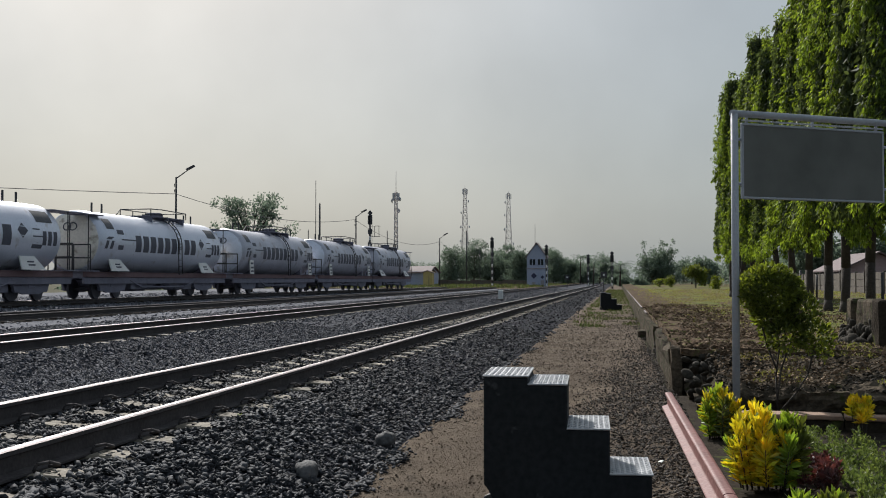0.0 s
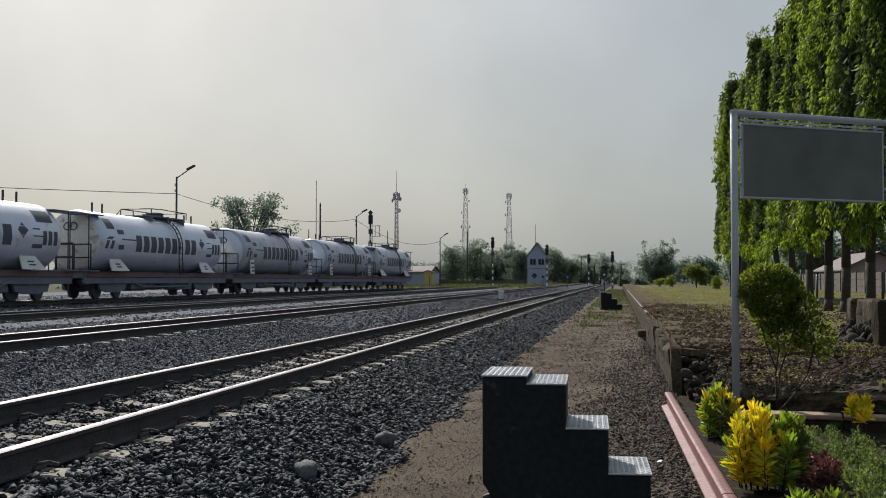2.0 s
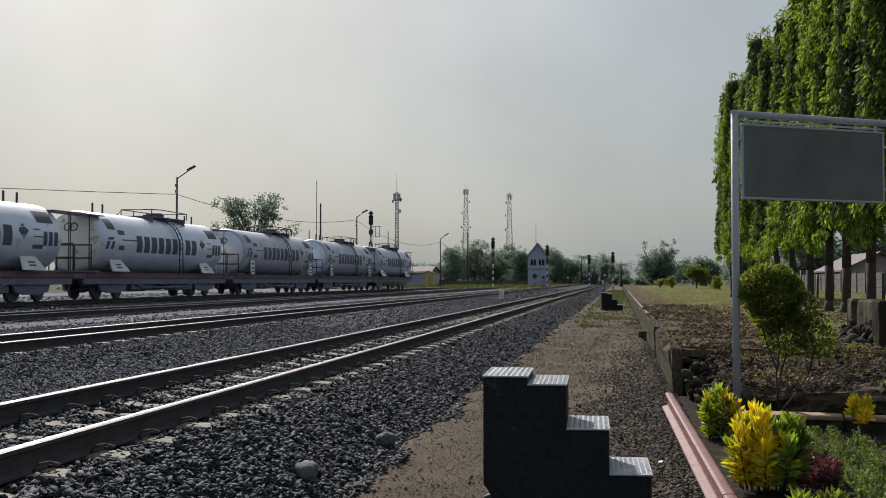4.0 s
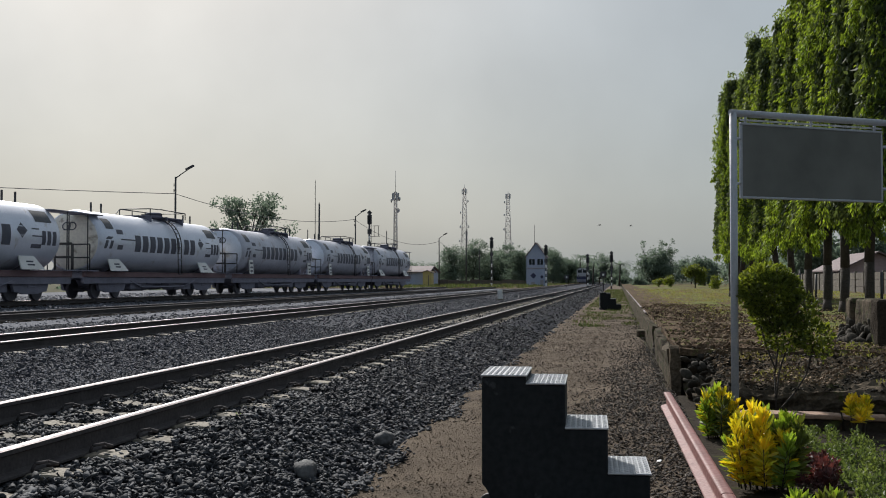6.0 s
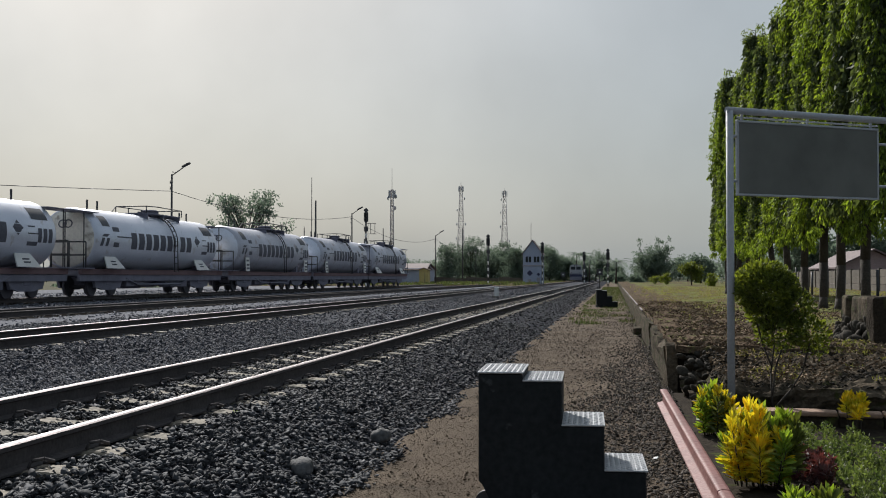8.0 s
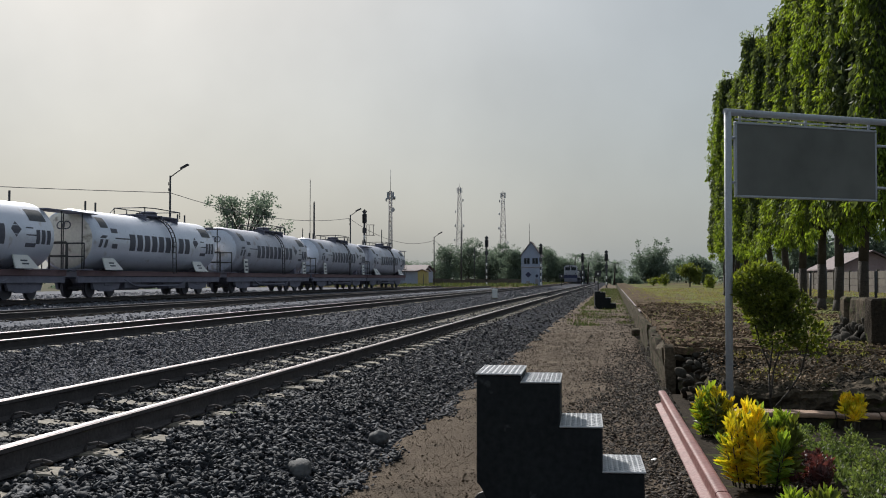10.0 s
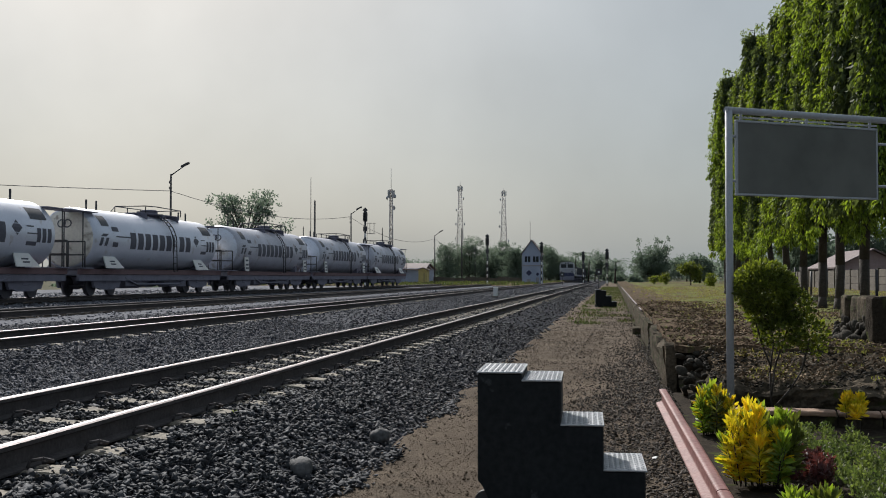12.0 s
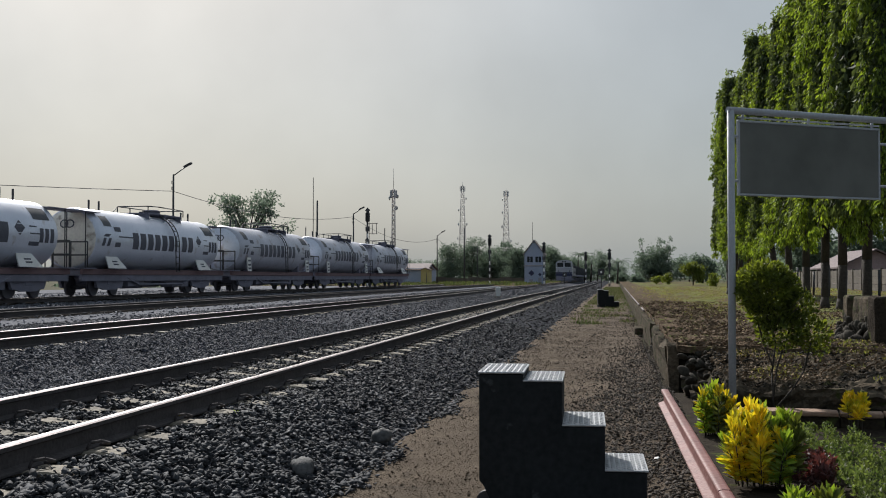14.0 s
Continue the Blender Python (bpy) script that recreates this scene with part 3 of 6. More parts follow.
def garden_terrace():
    """Sloping rubble between the platform and the flower bed, ending in a low dark ledge."""
    bm = new_bm()
    nx, ny, face = 130, 52, 6
    g = []
    for i in range(nx + 1):
        x = 0.70 + 9.2 * (i / nx) ** 1.4
        row = []
        for j in range(ny + 1):
            # the first rows climb the broken front of the ledge
            u = max(0, j - face) / (ny - face)
            y = 10.15 + 2.5 * u
            clod = noise.noise(Vector((x * 10, y * 10, 4)))
            z = 0.19 + 0.28 * u ** 0.8 + 0.05 * noise.noise(Vector((x * 3.5, y * 3.5, 0))) + 0.05 * clod + 0.03 * noise.noise(Vector((x * 24, y * 24, 6)))
            k = min(1, max(0, (x - 0.98 + 0.12 * (y - 10.15) + 0.06 * noise.noise(Vector((x * 5, y * 5, 7)))) / 0.1))
            z = z * k + (1 - k) * (0.06 + 0.2 * round(3.2 * u) / 3.2 + 0.03 * noise.noise(Vector((x * 6, y * 6, 2))))
            z -= 0.17 * min(1, max(0, (1.5 - x) / 0.2)) * min(1, max(0, (y - 11.0) / 0.4))
            if j < face:
                z = 0.0 + z * j / face
                y = 10.24 - 0.11 * j / face + 0.06 * noise.noise(Vector((x * 4, z * 9, 1))) + 0.04 * noise.noise(Vector((x * 13, z * 20, 2)))
            row.append(bm.verts.new((x, y, z)))
        g.append(row)
    for i in range(nx):
        for j in range(ny):
            bm.faces.new((g[i][j], g[i + 1][j], g[i + 1][j + 1], g[i][j + 1]))
    tagged(mesh_object("rubble_terrace", bm, M_TERRACE), "bare sloping soil and rubble above the flower bed", "soil", kind="structure")


def kerb():
    """Thin terracotta coping slabs on a low wall of dirty brick, darkened for front shade."""
    root = thing("garden_kerb", "low dirty, shade-darkened wall under terracotta coping edging the flower bed", "kerb", kind="structure")
    x, k = 0.98, 0
    while x < 4.2:
        w = (0.36, 0.42, 0.33)[k % 3]
        at = pose(x, 9.12 - 0.13 * (x - 0.98) + rng.normal(0, 0.008), 0, 0, 0, -7 + rng.normal(0, 0.8))
        bm = new_bm()
        box(bm, 0, w - 0.012, 0, 0.2, 0.092, 0.130, 0.008)
        bmesh.ops.subdivide_edges(bm, edges=[e for e in bm.edges if e.calc_length() > 0.15], cuts=4, use_grid_fill=True)
        for v in bm.verts:
            v.co += Vector((0.006, 0.014, 0.009)) * noise.noise(v.co * 9 + Vector((k, 0, 0)))
        part("kerb_stone", bm, M_TERRA, root).matrix_basis = at
        # this dark base also stands in for shade on the backlit front
        bm = new_bm()
        box(bm, 0, w - 0.004, 0.025, 0.18, -0.08, 0.090, 0.006)
        part("kerb_brick", bm, M_DIRT, root, "dark brick, soil stain and front shade in one colour").matrix_basis = at
        x += w
        k += 1


platform()
uneven_strip("lawn", 1.7, 30, 14.3, 190, PLAT - 0.012, 70, 130, 0.075, M_LAWN, "patchy sunlit lawn on the old platform", "lawn", 9.0)
garden_terrace()
kerb()
uneven_strip("flower_bed", 0.42, 9, -4.0, 12.4, 0.0, 70, 50, 0.04, M_DIRT, "dark damp soil of the flower bed", "soil")


# ---- boarding steps ----
def boarding_steps(label):
    """Portable steps: four boxes, each under its own bright checker plate."""
    root = thing("boarding_steps", label, "steps", group="portable boarding steps")
    tops = ((-0.68, -0.452, 0.720), (-0.452, -0.257, 0.681), (-0.257, -0.045, 0.461), (-0.045, 0.165, 0.240))
    for i, (a, b_, z) in enumerate(tops):
        bm = new_bm()
        box(bm, a - 0.002, b_ + 0.004, -0.008, 0.53, z - 0.009, z, 0.003)
        # raised lozenges of the plate
        nx, ny = 8, 16
        for ix in range(nx):
            for iy in range(ny):
                cx = a + (b_ - a) * (ix + 0.5) / nx
                cy = 0.52 * (iy + 0.5) / ny
                t = 45 if (ix + iy) % 2 else -45
                box(bm, -0.0105, 0.0105, -0.0035, 0.0035, 0, 0.0025, 0.0, m=pose(cx, cy, z, 0, 0, t))
        part("tread", bm, M_CHECKER, root, "scuffed steel checker plate")
    bm = new_bm()
    outline = [(-0.585, 0.045), (0.161, 0.045)]
    for a, b_, z in tops[::-1]:
        outline += [(b_, z - 0.0105), (a, z - 0.0105)]
    outline[-1] = (-0.676, outline[-1][1])
    outline[2] = (0.161, outline[2][1])
    outline += [(-0.676, 0.17), (-0.655, 0.15), (-0.62, 0.075)]
    sweep(bm, outline, 0.0, 0.522)
    bmesh.ops.bevel(bm, geom=[e for e in bm.edges if e.calc_length() > 0.15], offset=0.006, segments=1, affect="EDGES")
    part("body", bm, M_BLACK, root, "black painted sheet body, chipped")
    for y in (0.04, 0.44):
        bm = new_bm()
        box(bm, -0.56, 0.15, y, y + 0.06, 0.0, 0.047, 0.012)
        part("skid", bm, M_BLACK, root)
    for y in (0.03, 0.47):
        bm = new_bm()
        rod(bm, (-0.64, y, 0.06), (-0.64, y + 0.03, 0.06), 0.055, n=18)
        part("roller", bm, M_STEEL, root)
    return root


st = boarding_steps("black painted portable boarding steps with steel checker-plate treads")
st.matrix_basis = pose(0, 5.52, 0, 0, 0, 1.5)
st2 = copy_thing(st, pose(-0.02, 44, 0, 0, 0, 4))
tagged(st2, "black portable boarding steps standing far down the path")


# ---- pink rail lying along the path ----
def painted_rail(y, length, turn):
    bm = new_bm()
    sweep(bm, [(x * 0.94, z * 1.0) for x, z in RAIL_PROFILE], 0, length, 4)
    bmesh.ops.bevel(bm, geom=[e for e in bm.edges if e.calc_length() > 0.4], offset=0.004, segments=1, affect="EDGES")
    ob = tagged(mesh_object("painted_rail", bm, M_PINK), "length of rail painted faded pink, lying as an edging", "rail", group="painted edging rails")
    ob.matrix_basis = pose(0.532 + (5.5 - y) * 0.0157, y, 0.022, 0, 0, turn)


painted_rail(5.50, 4.85, 0.9)
painted_rail(0.95, 4.53, 0.9)


# ---- sign board seen from behind ----
def sign_board():
    root = thing("sign_board", "back of a grey metal sign board on tube posts", "sign")
    root.matrix_basis = pose(1.03, 9.99, 0, 0, 0, 30.4)
    L = 1.685
    for x in (0, L + 0.2):
        bm = new_bm()
        rod(bm, (x, 0, -0.15), (x, 0, 2.69), 0.033, n=20)
        part("post", bm, M_GALV, root)
    bm = new_bm()
    rod(bm, (-0.032, 0, 2.69), (L + 0.232, 0, 2.69), 0.031, n=20)
    part("top_tube", bm, M_GALV, root)
    bm = new_bm()
    box(bm, 0.092, L - 0.022, -0.011, 0.011, 1.95, 2.585)
    part("panel", bm, M_BOARD, root, "unpainted grey panel back")
    for z, h in ((2.586, 0.022), (1.928, 0.02)):
        bm = new_bm()
        box(bm, 0.07, L, -0.018, 0.018, z, z + h, 0.004)
        part("frame_rail", bm, M_GALV, root)
    for x in (0.07, L - 0.020):
        bm = new_bm()
        box(bm, x, x + 0.020, -0.017, 0.017, 1.949, 2.585, 0.004)
        part("frame_stile", bm, M_GALV, root)
    bm = new_bm()
    rod(bm, (0.08, 0.0, 2.632), (L, 0.0, 2.632), 0.008, n=8)
    part("hanger_bar", bm, M_GALV, root)
    for p, q in (((0.03, 0, 2.46), (0.072, 0, 2.46)), ((0.03, 0, 2.06), (0.072, 0, 2.06)), ((0.86, 0, 2.607), (0.86, 0, 2.665)), ((0.13, 0, 2.607), (0.13, 0, 2.665)), ((1.6, 0, 2.607), (1.6, 0, 2.665)),
                 ((L, 0, 2.46), (L + 0.17, 0, 2.46)), ((L, 0, 2.06), (L + 0.17, 0, 2.06))):
        bm = new_bm()
        rod(bm, p, q, 0.013, n=8)
        part("lug", bm, M_GALV, root)


sign_board()
# ---- tank wagons ----
OVERHANG = 0.45               # how far the tank reaches out over the near deck
TR, TC = 1.33, 2.46          # tank radius, height of its axis over the rails' base level


def tank_shell(L):
    """A lying cylinder with dished ends."""
    bm = new_bm()
    prof = [(-L / 2, 0.02), (-L / 2 + 0.02, 0.36), (-L / 2 + 0.06, 0.66), (-L / 2 + 0.115, 0.9), (-L / 2 + 0.18, 1.08), (-L / 2 + 0.25, 1.2), (-L / 2 + 0.34, 1.285), (-L / 2 + 0.45, TR)]
    ys = [-L / 2 + 0.45 + (L - 0.9) * i / 6 for i in range(1, 6)]
    prof = prof + [(y, TR) for y in ys] + [(-y, r) for y, r in prof[::-1]]
    n = 48
    rings = [[bm.verts.new((r * math.cos(2 * math.pi * i / n), y, TC + r * math.sin(2 * math.pi * i / n))) for i in range(n)] for y, r in prof]
    for r0, r1 in zip(rings, rings[1:]):
        for i in range(n):
            f = bm.faces.new((r0[i], r1[i], r1[(i + 1) % n], r0[(i + 1) % n]))
            f.smooth = True
            f.material_index = 1 if abs(f.calc_center_median().y) > L / 2 - 0.29 else 0
    bm.faces.new(rings[0]).material_index = 1
    bm.faces.new(rings[-1][::-1]).material_index = 1
    for v in bm.verts:
        if v.co.y < -4:
            v.co.y -= OVERHANG
    bmesh.ops.recalc_face_normals(bm, faces=bm.faces[:])
    return bm


def tank_patch(bm, y0, y1, z0, z1, slant=0.0, lift=0.006):
    """A painted patch on the flank that faces the path (+x), between two heights over the axis."""
    k = 5
    rows = []
    for i in range(k + 1):
        z = z0 + (z1 - z0) * i / k
        r = TR + lift
        x = math.sqrt(max(r * r - z * z, 0))
        rows.append((bm.verts.new((x, y0 + slant * i / k, TC + z)), bm.verts.new((x, y1 + slant * i / k, TC + z))))
    for (a, b_), (c, d) in zip(rows, rows[1:]):
        bm.faces.new((a, b_, d, c)).smooth = True
    bmesh.ops.recalc_face_normals(bm, faces=bm.faces[:])


def wheelset(bm):
    for x in (-0.535, 0.535):
        rod(bm, (x - 0.06, 0, 0), (x + 0.06, 0, 0), 0.39, n=28)
        rod(bm, (x - 0.075 * (1 if x > 0 else -1), 0, 0), (x - 0.045 * (1 if x > 0 else -1), 0, 0), 0.42, n=28)
    rod(bm, (-0.85, 0, 0), (0.85, 0, 0), 0.075, n=12)
    return bm


def tank_wagon(label, plates):
    L = 13.4
    root = thing("tank_wagon", label, "tank wagon", group="standing tank wagons")
    part("tank", tank_shell(L), (M_TANK, M_TANKEND) if plates == "sloping" else (M_TANKGREY, M_TANK), root, "silver painted steel tank, dusty")
    bm = new_bm()
    for x in (-0.95, 0.95):
        box(bm, x - 0.06, x + 0.06, -7.7, 7.7, 0.66, 0.93, 0.01)
    for y in (-7.55, -5, -2, 0, 2, 5, 7.55):
        box(bm, -0.95, 0.95, y - 0.08, y + 0.08, 0.9, 1.14)
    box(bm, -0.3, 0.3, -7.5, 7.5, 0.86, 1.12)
    part("underframe", bm, M_TANKLOW, root, "underframe in a grey lifted for haze")
    for x in (-1.0, 1.0):
        bm = new_bm()
        box(bm, x - 0.07, x + 0.07, -7.7, 7.7, 0.94, 1.17, 0.01)
        box(bm, x - 0.1, x + 0.1, -7.7, 7.7, 1.15, 1.172)
        part("solebar", bm, M_SOLEBAR, root, "faded red-brown solebar")
    for x in (-0.8, 0.8):
        for a, b_, z in ((-3.3, -0.9, 0.42), (1.5, 3.5, 0.36)):
            bm = new_bm()
            box(bm, x - 0.04, x + 0.04, a, b_, z, 0.66, 0.01)
            part("brake_beam", bm, M_TANKLOW, root)
    bm = new_bm()
    rod(bm, (0.45, -3.2, 0.5), (0.45, -1.2, 0.5), 0.19, n=16)
    part("air_reservoir", bm, M_TANKLOW, root, "dark brake air reservoir")
    for e in (-1, 1):
        bm = new_bm()
        box(bm, -1.25, 1.25, min(e * 6.9, e * 7.75), max(e * 6.9, e * 7.75), 1.175, 1.22, 0.005)
        part("end_deck", bm, M_TANKLOW, root)
        # saddle
        bm = new_bm()
        box(bm, -1.0, 1.0, e * 4.6 - 0.16, e * 4.6 + 0.16, 1.175, 1.7, 0.01)
        part("saddle", bm, M_TANKLOW, root)
        py = -5.3 if e < 0 else 4.3
        for sx in (-1, 1):
            bm = new_bm()
            if plates == "sloping":
                a = [(sx * 1.13, py - 0.55, 1.72), (sx * 1.13, py + 0.45, 1.72), (sx * 1.42, py + 0.8, 1.21), (sx * 1.42, py - 0.8, 1.21)]
            else:
                a = [(sx * 1.29, e * 5.6 - 0.3, 1.98), (sx * 1.29, e * 5.6 + 0.3, 1.98), (sx * 1.34, e * 5.6 + 0.3, 1.19), (sx * 1.34, e * 5.6 - 0.3, 1.19)]
            top = [bm.verts.new(p) for p in a]
            f = bm.faces.new(top)
            ex = bmesh.ops.extrude_face_region(bm, geom=[f])
            for v in ex["geom"]:
                if isinstance(v, bmesh.types.BMVert):
                    v.co.x -= sx * 0.05
            bmesh.ops.recalc_face_normals(bm, faces=bm.faces[:])
            pl = part("skirt_plate", bm, M_WHITE, root, "white painted plate")
            bm = new_bm()
            cy = py if plates == "sloping" else e * 5.6
            for z in ((1.5, 1.38) if plates == "sloping" else (1.8, 1.55, 1.35)):
                if plates == "sloping":
                    x = sx * (1.13 + (1.72 - z) / 0.51 * 0.29 + 0.008)
                    box(bm, x - 0.006, x + 0.006, cy - 0.25, cy + 0.2, z - 0.035, z + 0.035)
                else:
                    x = sx * (1.29 + (1.98 - z) / 0.79 * 0.05 + 0.008)
                    box(bm, x - 0.006, x + 0.006, cy - 0.2, cy + 0.2, z - 0.05, z + 0.05)
            part("stencil_bars", bm, M_MARK, pl)
    # manhole dome, walkway, guard rails
    bm = new_bm()
    rod(bm, (0, 0.95, TC + TR - 0.1), (0, 0.95, TC + TR + 0.26), 0.42, 0.40, 24)
    rod(bm, (0, 0.95, TC + TR + 0.26), (0, 0.95, TC + TR + 0.34), 0.46, 0.3, 24)
    part("manhole_dome", bm, M_TANKLOW, root)
    for y in (-0.2, 2.3):
        bm = new_bm()
        rod(bm, (0, y, TC + TR - 0.05), (0, y, TC + TR + 0.2), 0.1, n=12)
        part("valve", bm, M_STEEL, root)
    for i in range(7):
        bm = new_bm()
        box(bm, -0.78 + 0.22 * i, -0.61 + 0.22 * i, -1.1, 2.9, TC + TR + 0.06, TC + TR + 0.10)
        part("walkway_slat", bm, M_TANKLOW, root)
    bm = new_bm()
    box(bm, -0.03, 0.03, -0.9, 2.7, TC + TR - 0.02, TC + TR + 0.055)
    for y in (-0.9, 0.9, 2.7):
        box(bm, -0.75, 0.75, y - 0.03, y + 0.03, TC + TR - 0.25, TC + TR + 0.06)
    part("walkway_bearer", bm, M_TANKLOW, root)
    for sx in (-1, 1):
        bm = new_bm()
        zt = TC + TR + 0.40
        pts = [(sx * 0.78, y, TC + TR + 0.08) for y in (-1.1, 0.2, 1.6, 2.9)]
        if sx > 0:
            pts = [pts[0], pts[3]]
        for p in pts:
            rod(bm, p, (p[0], p[1], zt), 0.025, n=6)
        if sx < 0:
            pipe(bm, [(sx * 0.78, -1.9, TC + TR - 0.15), (sx * 0.78, -1.1, zt), (sx * 0.78, 2.9, zt)], 0.025)
        else:
            pipe(bm, [(sx * 0.78, -1.1, zt), (sx * 0.78, 0.0, zt + 0.03), (sx * 0.78, 2.9, zt), (-0.78, 2.9, zt)], 0.025)
            pipe(bm, [(sx * 0.78, -1.1, zt), (-0.78, -1.1, zt)], 0.025)
        part("guard_rail", bm, M_STEEL, root)
    # side ladder over the flank
    bm = new_bm()
    arc = [(math.sin(a) * (TR + 0.13), math.cos(a) * (TR + 0.13) + TC) for a in [radians(d) for d in range(25, 96, 10)]] + [(TR + 0.16, 1.1)]
    for y in (0.55, 0.95):
        pipe(bm, [(x, y, z) for x, z in arc], 0.028)
    for x, z in arc + [(TR + 0.15, 2.4), (TR + 0.15, 2.1), (TR + 0.15, 1.8), (TR + 0.15, 1.5)]:
        rod(bm, (x, 0.55, z), (x, 0.95, z), 0.018, n=6)
    part("side_ladder", bm, M_STEEL, root)
    # end guard frames
    for e in (-1, 1):
        bm = new_bm()
        for x in (-1.15, -0.4, 0.4, 1.15):
            rod(bm, (x, e * 7.5, 1.22), (x, e * 7.5, 2.3), 0.03, n=6)
        for z in (1.75, 2.3):
            rod(bm, (-1.15, e * 7.5, z), (1.15, e * 7.5, z), 0.03, n=6)
        part("end_rail", bm, M_STEEL, root)
        # vents on top
        for y in (e * 4.4, e * 5.3):
            bm = new_bm()
            rod(bm, (0, y, TC + TR - 0.03), (0, y, TC + TR + 0.42), 0.045, n=8)
            part("vent_pipe", bm, M_STEEL, root)
        bm = new_bm()
        box(bm, -0.12, 0.12, min(e * 7.6, e * 8.18), max(e * 7.6, e * 8.18), 0.78, 1.0, 0.03)
        part("coupler", bm, M_TANKLOW, root)
        # ring emblem on the end
        for cx in (-0.13, 0.13):
            bm = new_bm()
            got = bmesh.ops.create_circle(bm, segments=24, radius=0.2)["verts"]
            ring = bmesh.ops.extrude_edge_only(bm, edges=bm.edges[:])
            for v in ring["geom"]:
                if isinstance(v, bmesh.types.BMVert):
                    v.co *= 0.72
            bmesh.ops.transform(bm, matrix=pose(cx, e * (L / 2 - 0.005), TC + 0.62, 90 - e * 25 if e < 0 else 90 + 25), verts=bm.verts[:])
            for v in bm.verts:
                v.co.y = e * (L / 2 + 0.022 + (OVERHANG if e < 0 else 0) - 0.115 * (((v.co.z - TC) ** 2 + v.co.x ** 2) / 0.9 ** 2))
            part("ring_emblem", bm, M_MARK, root)
    # name on the flank, as plain blocks
    for i in range(9):
        bm = new_bm()
        tank_patch(bm, -3.72 + 0.76 * i, -3.72 + 0.76 * i + (0.56 if i != 6 else 0.2), -0.38, 0.36)
        part("name_block", bm, M_MARK, root, "plain dark block of a painted name")
    for i in range(3):
        bm = new_bm()
        tank_patch(bm, 5.0 + 0.38 * i, 5.26 + 0.38 * i, -0.32, 0.22)
        part("name_block", bm, M_MARK, root, "plain dark block of a painted name")
    for y0, y1, z0, z1, sl in ((-5.3, -4.8, 0.3, 0.42, 0.25), (-5.4, -5.15, -0.1, 0.25, 0.15), (-4.95, -4.7, -0.1, 0.25, 0.15), (-4.2, -3.7, -0.12, 0.08, 0), (-3.9, -2.5, 0.3, 0.36, 0), (-4.2, -3.6, 0.55, 0.75, 0),
                               (4.0, 4.5, 0.45, 0.5, 0), (4.0, 4.7, 0.18, 0.23, 0), (4.0, 4.7, -0.25, -0.1, 0)):
        bm = new_bm()
        tank_patch(bm, y0 - (1.2 if y0 < 0 else -0.3), y1 - (1.2 if y0 < 0 else -0.3), z0 - 0.2, z1 - 0.2, sl)
        part("small_marking", bm, M_MARK, root)
    bm = new_bm()
    k = [bm.verts.new((math.sqrt((TR + 0.007) ** 2 - z * z), y, TC + z)) for y, z in ((3.3, 0.2), (3.65, 0.48), (4.0, 0.2), (3.65, -0.1))]
    bm.faces.new(k)
    part("diamond_marking", bm, M_MARK, root)
    bm = new_bm()
    tank_patch(bm, -6.25, -5.55, 0.55, 1.0)
    part("dark_patch", bm, M_CARGO, root)
    bm = new_bm()
    tank_patch(bm, 4.7, 5.85, 0.55, 1.0)
    part("dark_patch", bm, M_CARGO, root)
    # bogies
    for e in (-1, 1):
        bg = new("bogie")
        bg.parent = root
        bg.location = (0, e * 5.0, 0)
        for sx in (-1, 1):
            bm = new_bm()
            sweep(bm, [(-1.25, 0.62), (-1.1, 0.72), (-0.5, 0.78), (0.5, 0.78), (1.1, 0.72), (1.25, 0.62), (1.1, 0.34), (0.85, 0.34), (0.5, 0.26), (-0.5, 0.26), (-0.85, 0.34), (-1.1, 0.34)], -0.06, 0.06)
            bmesh.ops.transform(bm, matrix=Matrix.Translation((sx * 0.82, 0, 0.02)) @ Matrix.Rotation(radians(90), 4, "Z"), verts=bm.verts[:])
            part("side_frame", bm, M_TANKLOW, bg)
        bm = new_bm()
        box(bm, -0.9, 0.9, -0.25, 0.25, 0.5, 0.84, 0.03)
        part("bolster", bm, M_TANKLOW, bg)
        for y in (-0.9, 0.9):
            bm = new_bm()
            wheelset(bm)
            ob = part("wheelset", bm, M_WHEEL, bg, "rusty wheels on an axle")
            ob.location = (0, y, 0.42)
    # brake rigging and reservoirs slung under the frame
    for x in (-0.6, 0.62):
        bm = new_bm()
        rod(bm, (x, 0.9, 0.56), (x, 2.6, 0.56), 0.22, n=16)
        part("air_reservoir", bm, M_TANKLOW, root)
    bm = new_bm()
    box(bm, -0.9, 0.9, -3.3, -2.2, 0.4, 0.77, 0.03)
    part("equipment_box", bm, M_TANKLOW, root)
    for sx in (-0.98, 0.98):
        bm = new_bm()
        pipe(bm, [(sx, -3.6, 0.8), (sx, -2.4, 0.5), (sx, 2.4, 0.5), (sx, 3.6, 0.8)], 0.045)
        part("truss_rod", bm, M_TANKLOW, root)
    if plates == "sloping":
        for e in (-1, 1):
            for x in (0.15, 1.0):
                bm = new_bm()
                rod(bm, (x, e * 7.4, 1.22), (x, e * 7.4, 3.55), 0.025, n=6)
                part("end_post", bm, M_STEEL, root)
            bm = new_bm()
            box(bm, 0.1, 1.05, min(e * 8.15, e * 6.2), max(e * 8.15, e * 6.2), 3.55, 3.59, 0.005)
            part("end_walkway", bm, M_TANKLOW, root, "dark walkway plate over the tank end")
    bm = new_bm()
    rod(bm, (0.75, -1.6, 0.78), (0.75, -0.6, 0.78), 0.2, n=14)
    part("brake_cylinder", bm, M_TANKLOW, root)
    return root


def yard_place(s, L=23.7):
    c, sn = math.cos(radians(YARD)), math.sin(radians(YARD))
    return -L * c + s * sn, L * sn + s * c


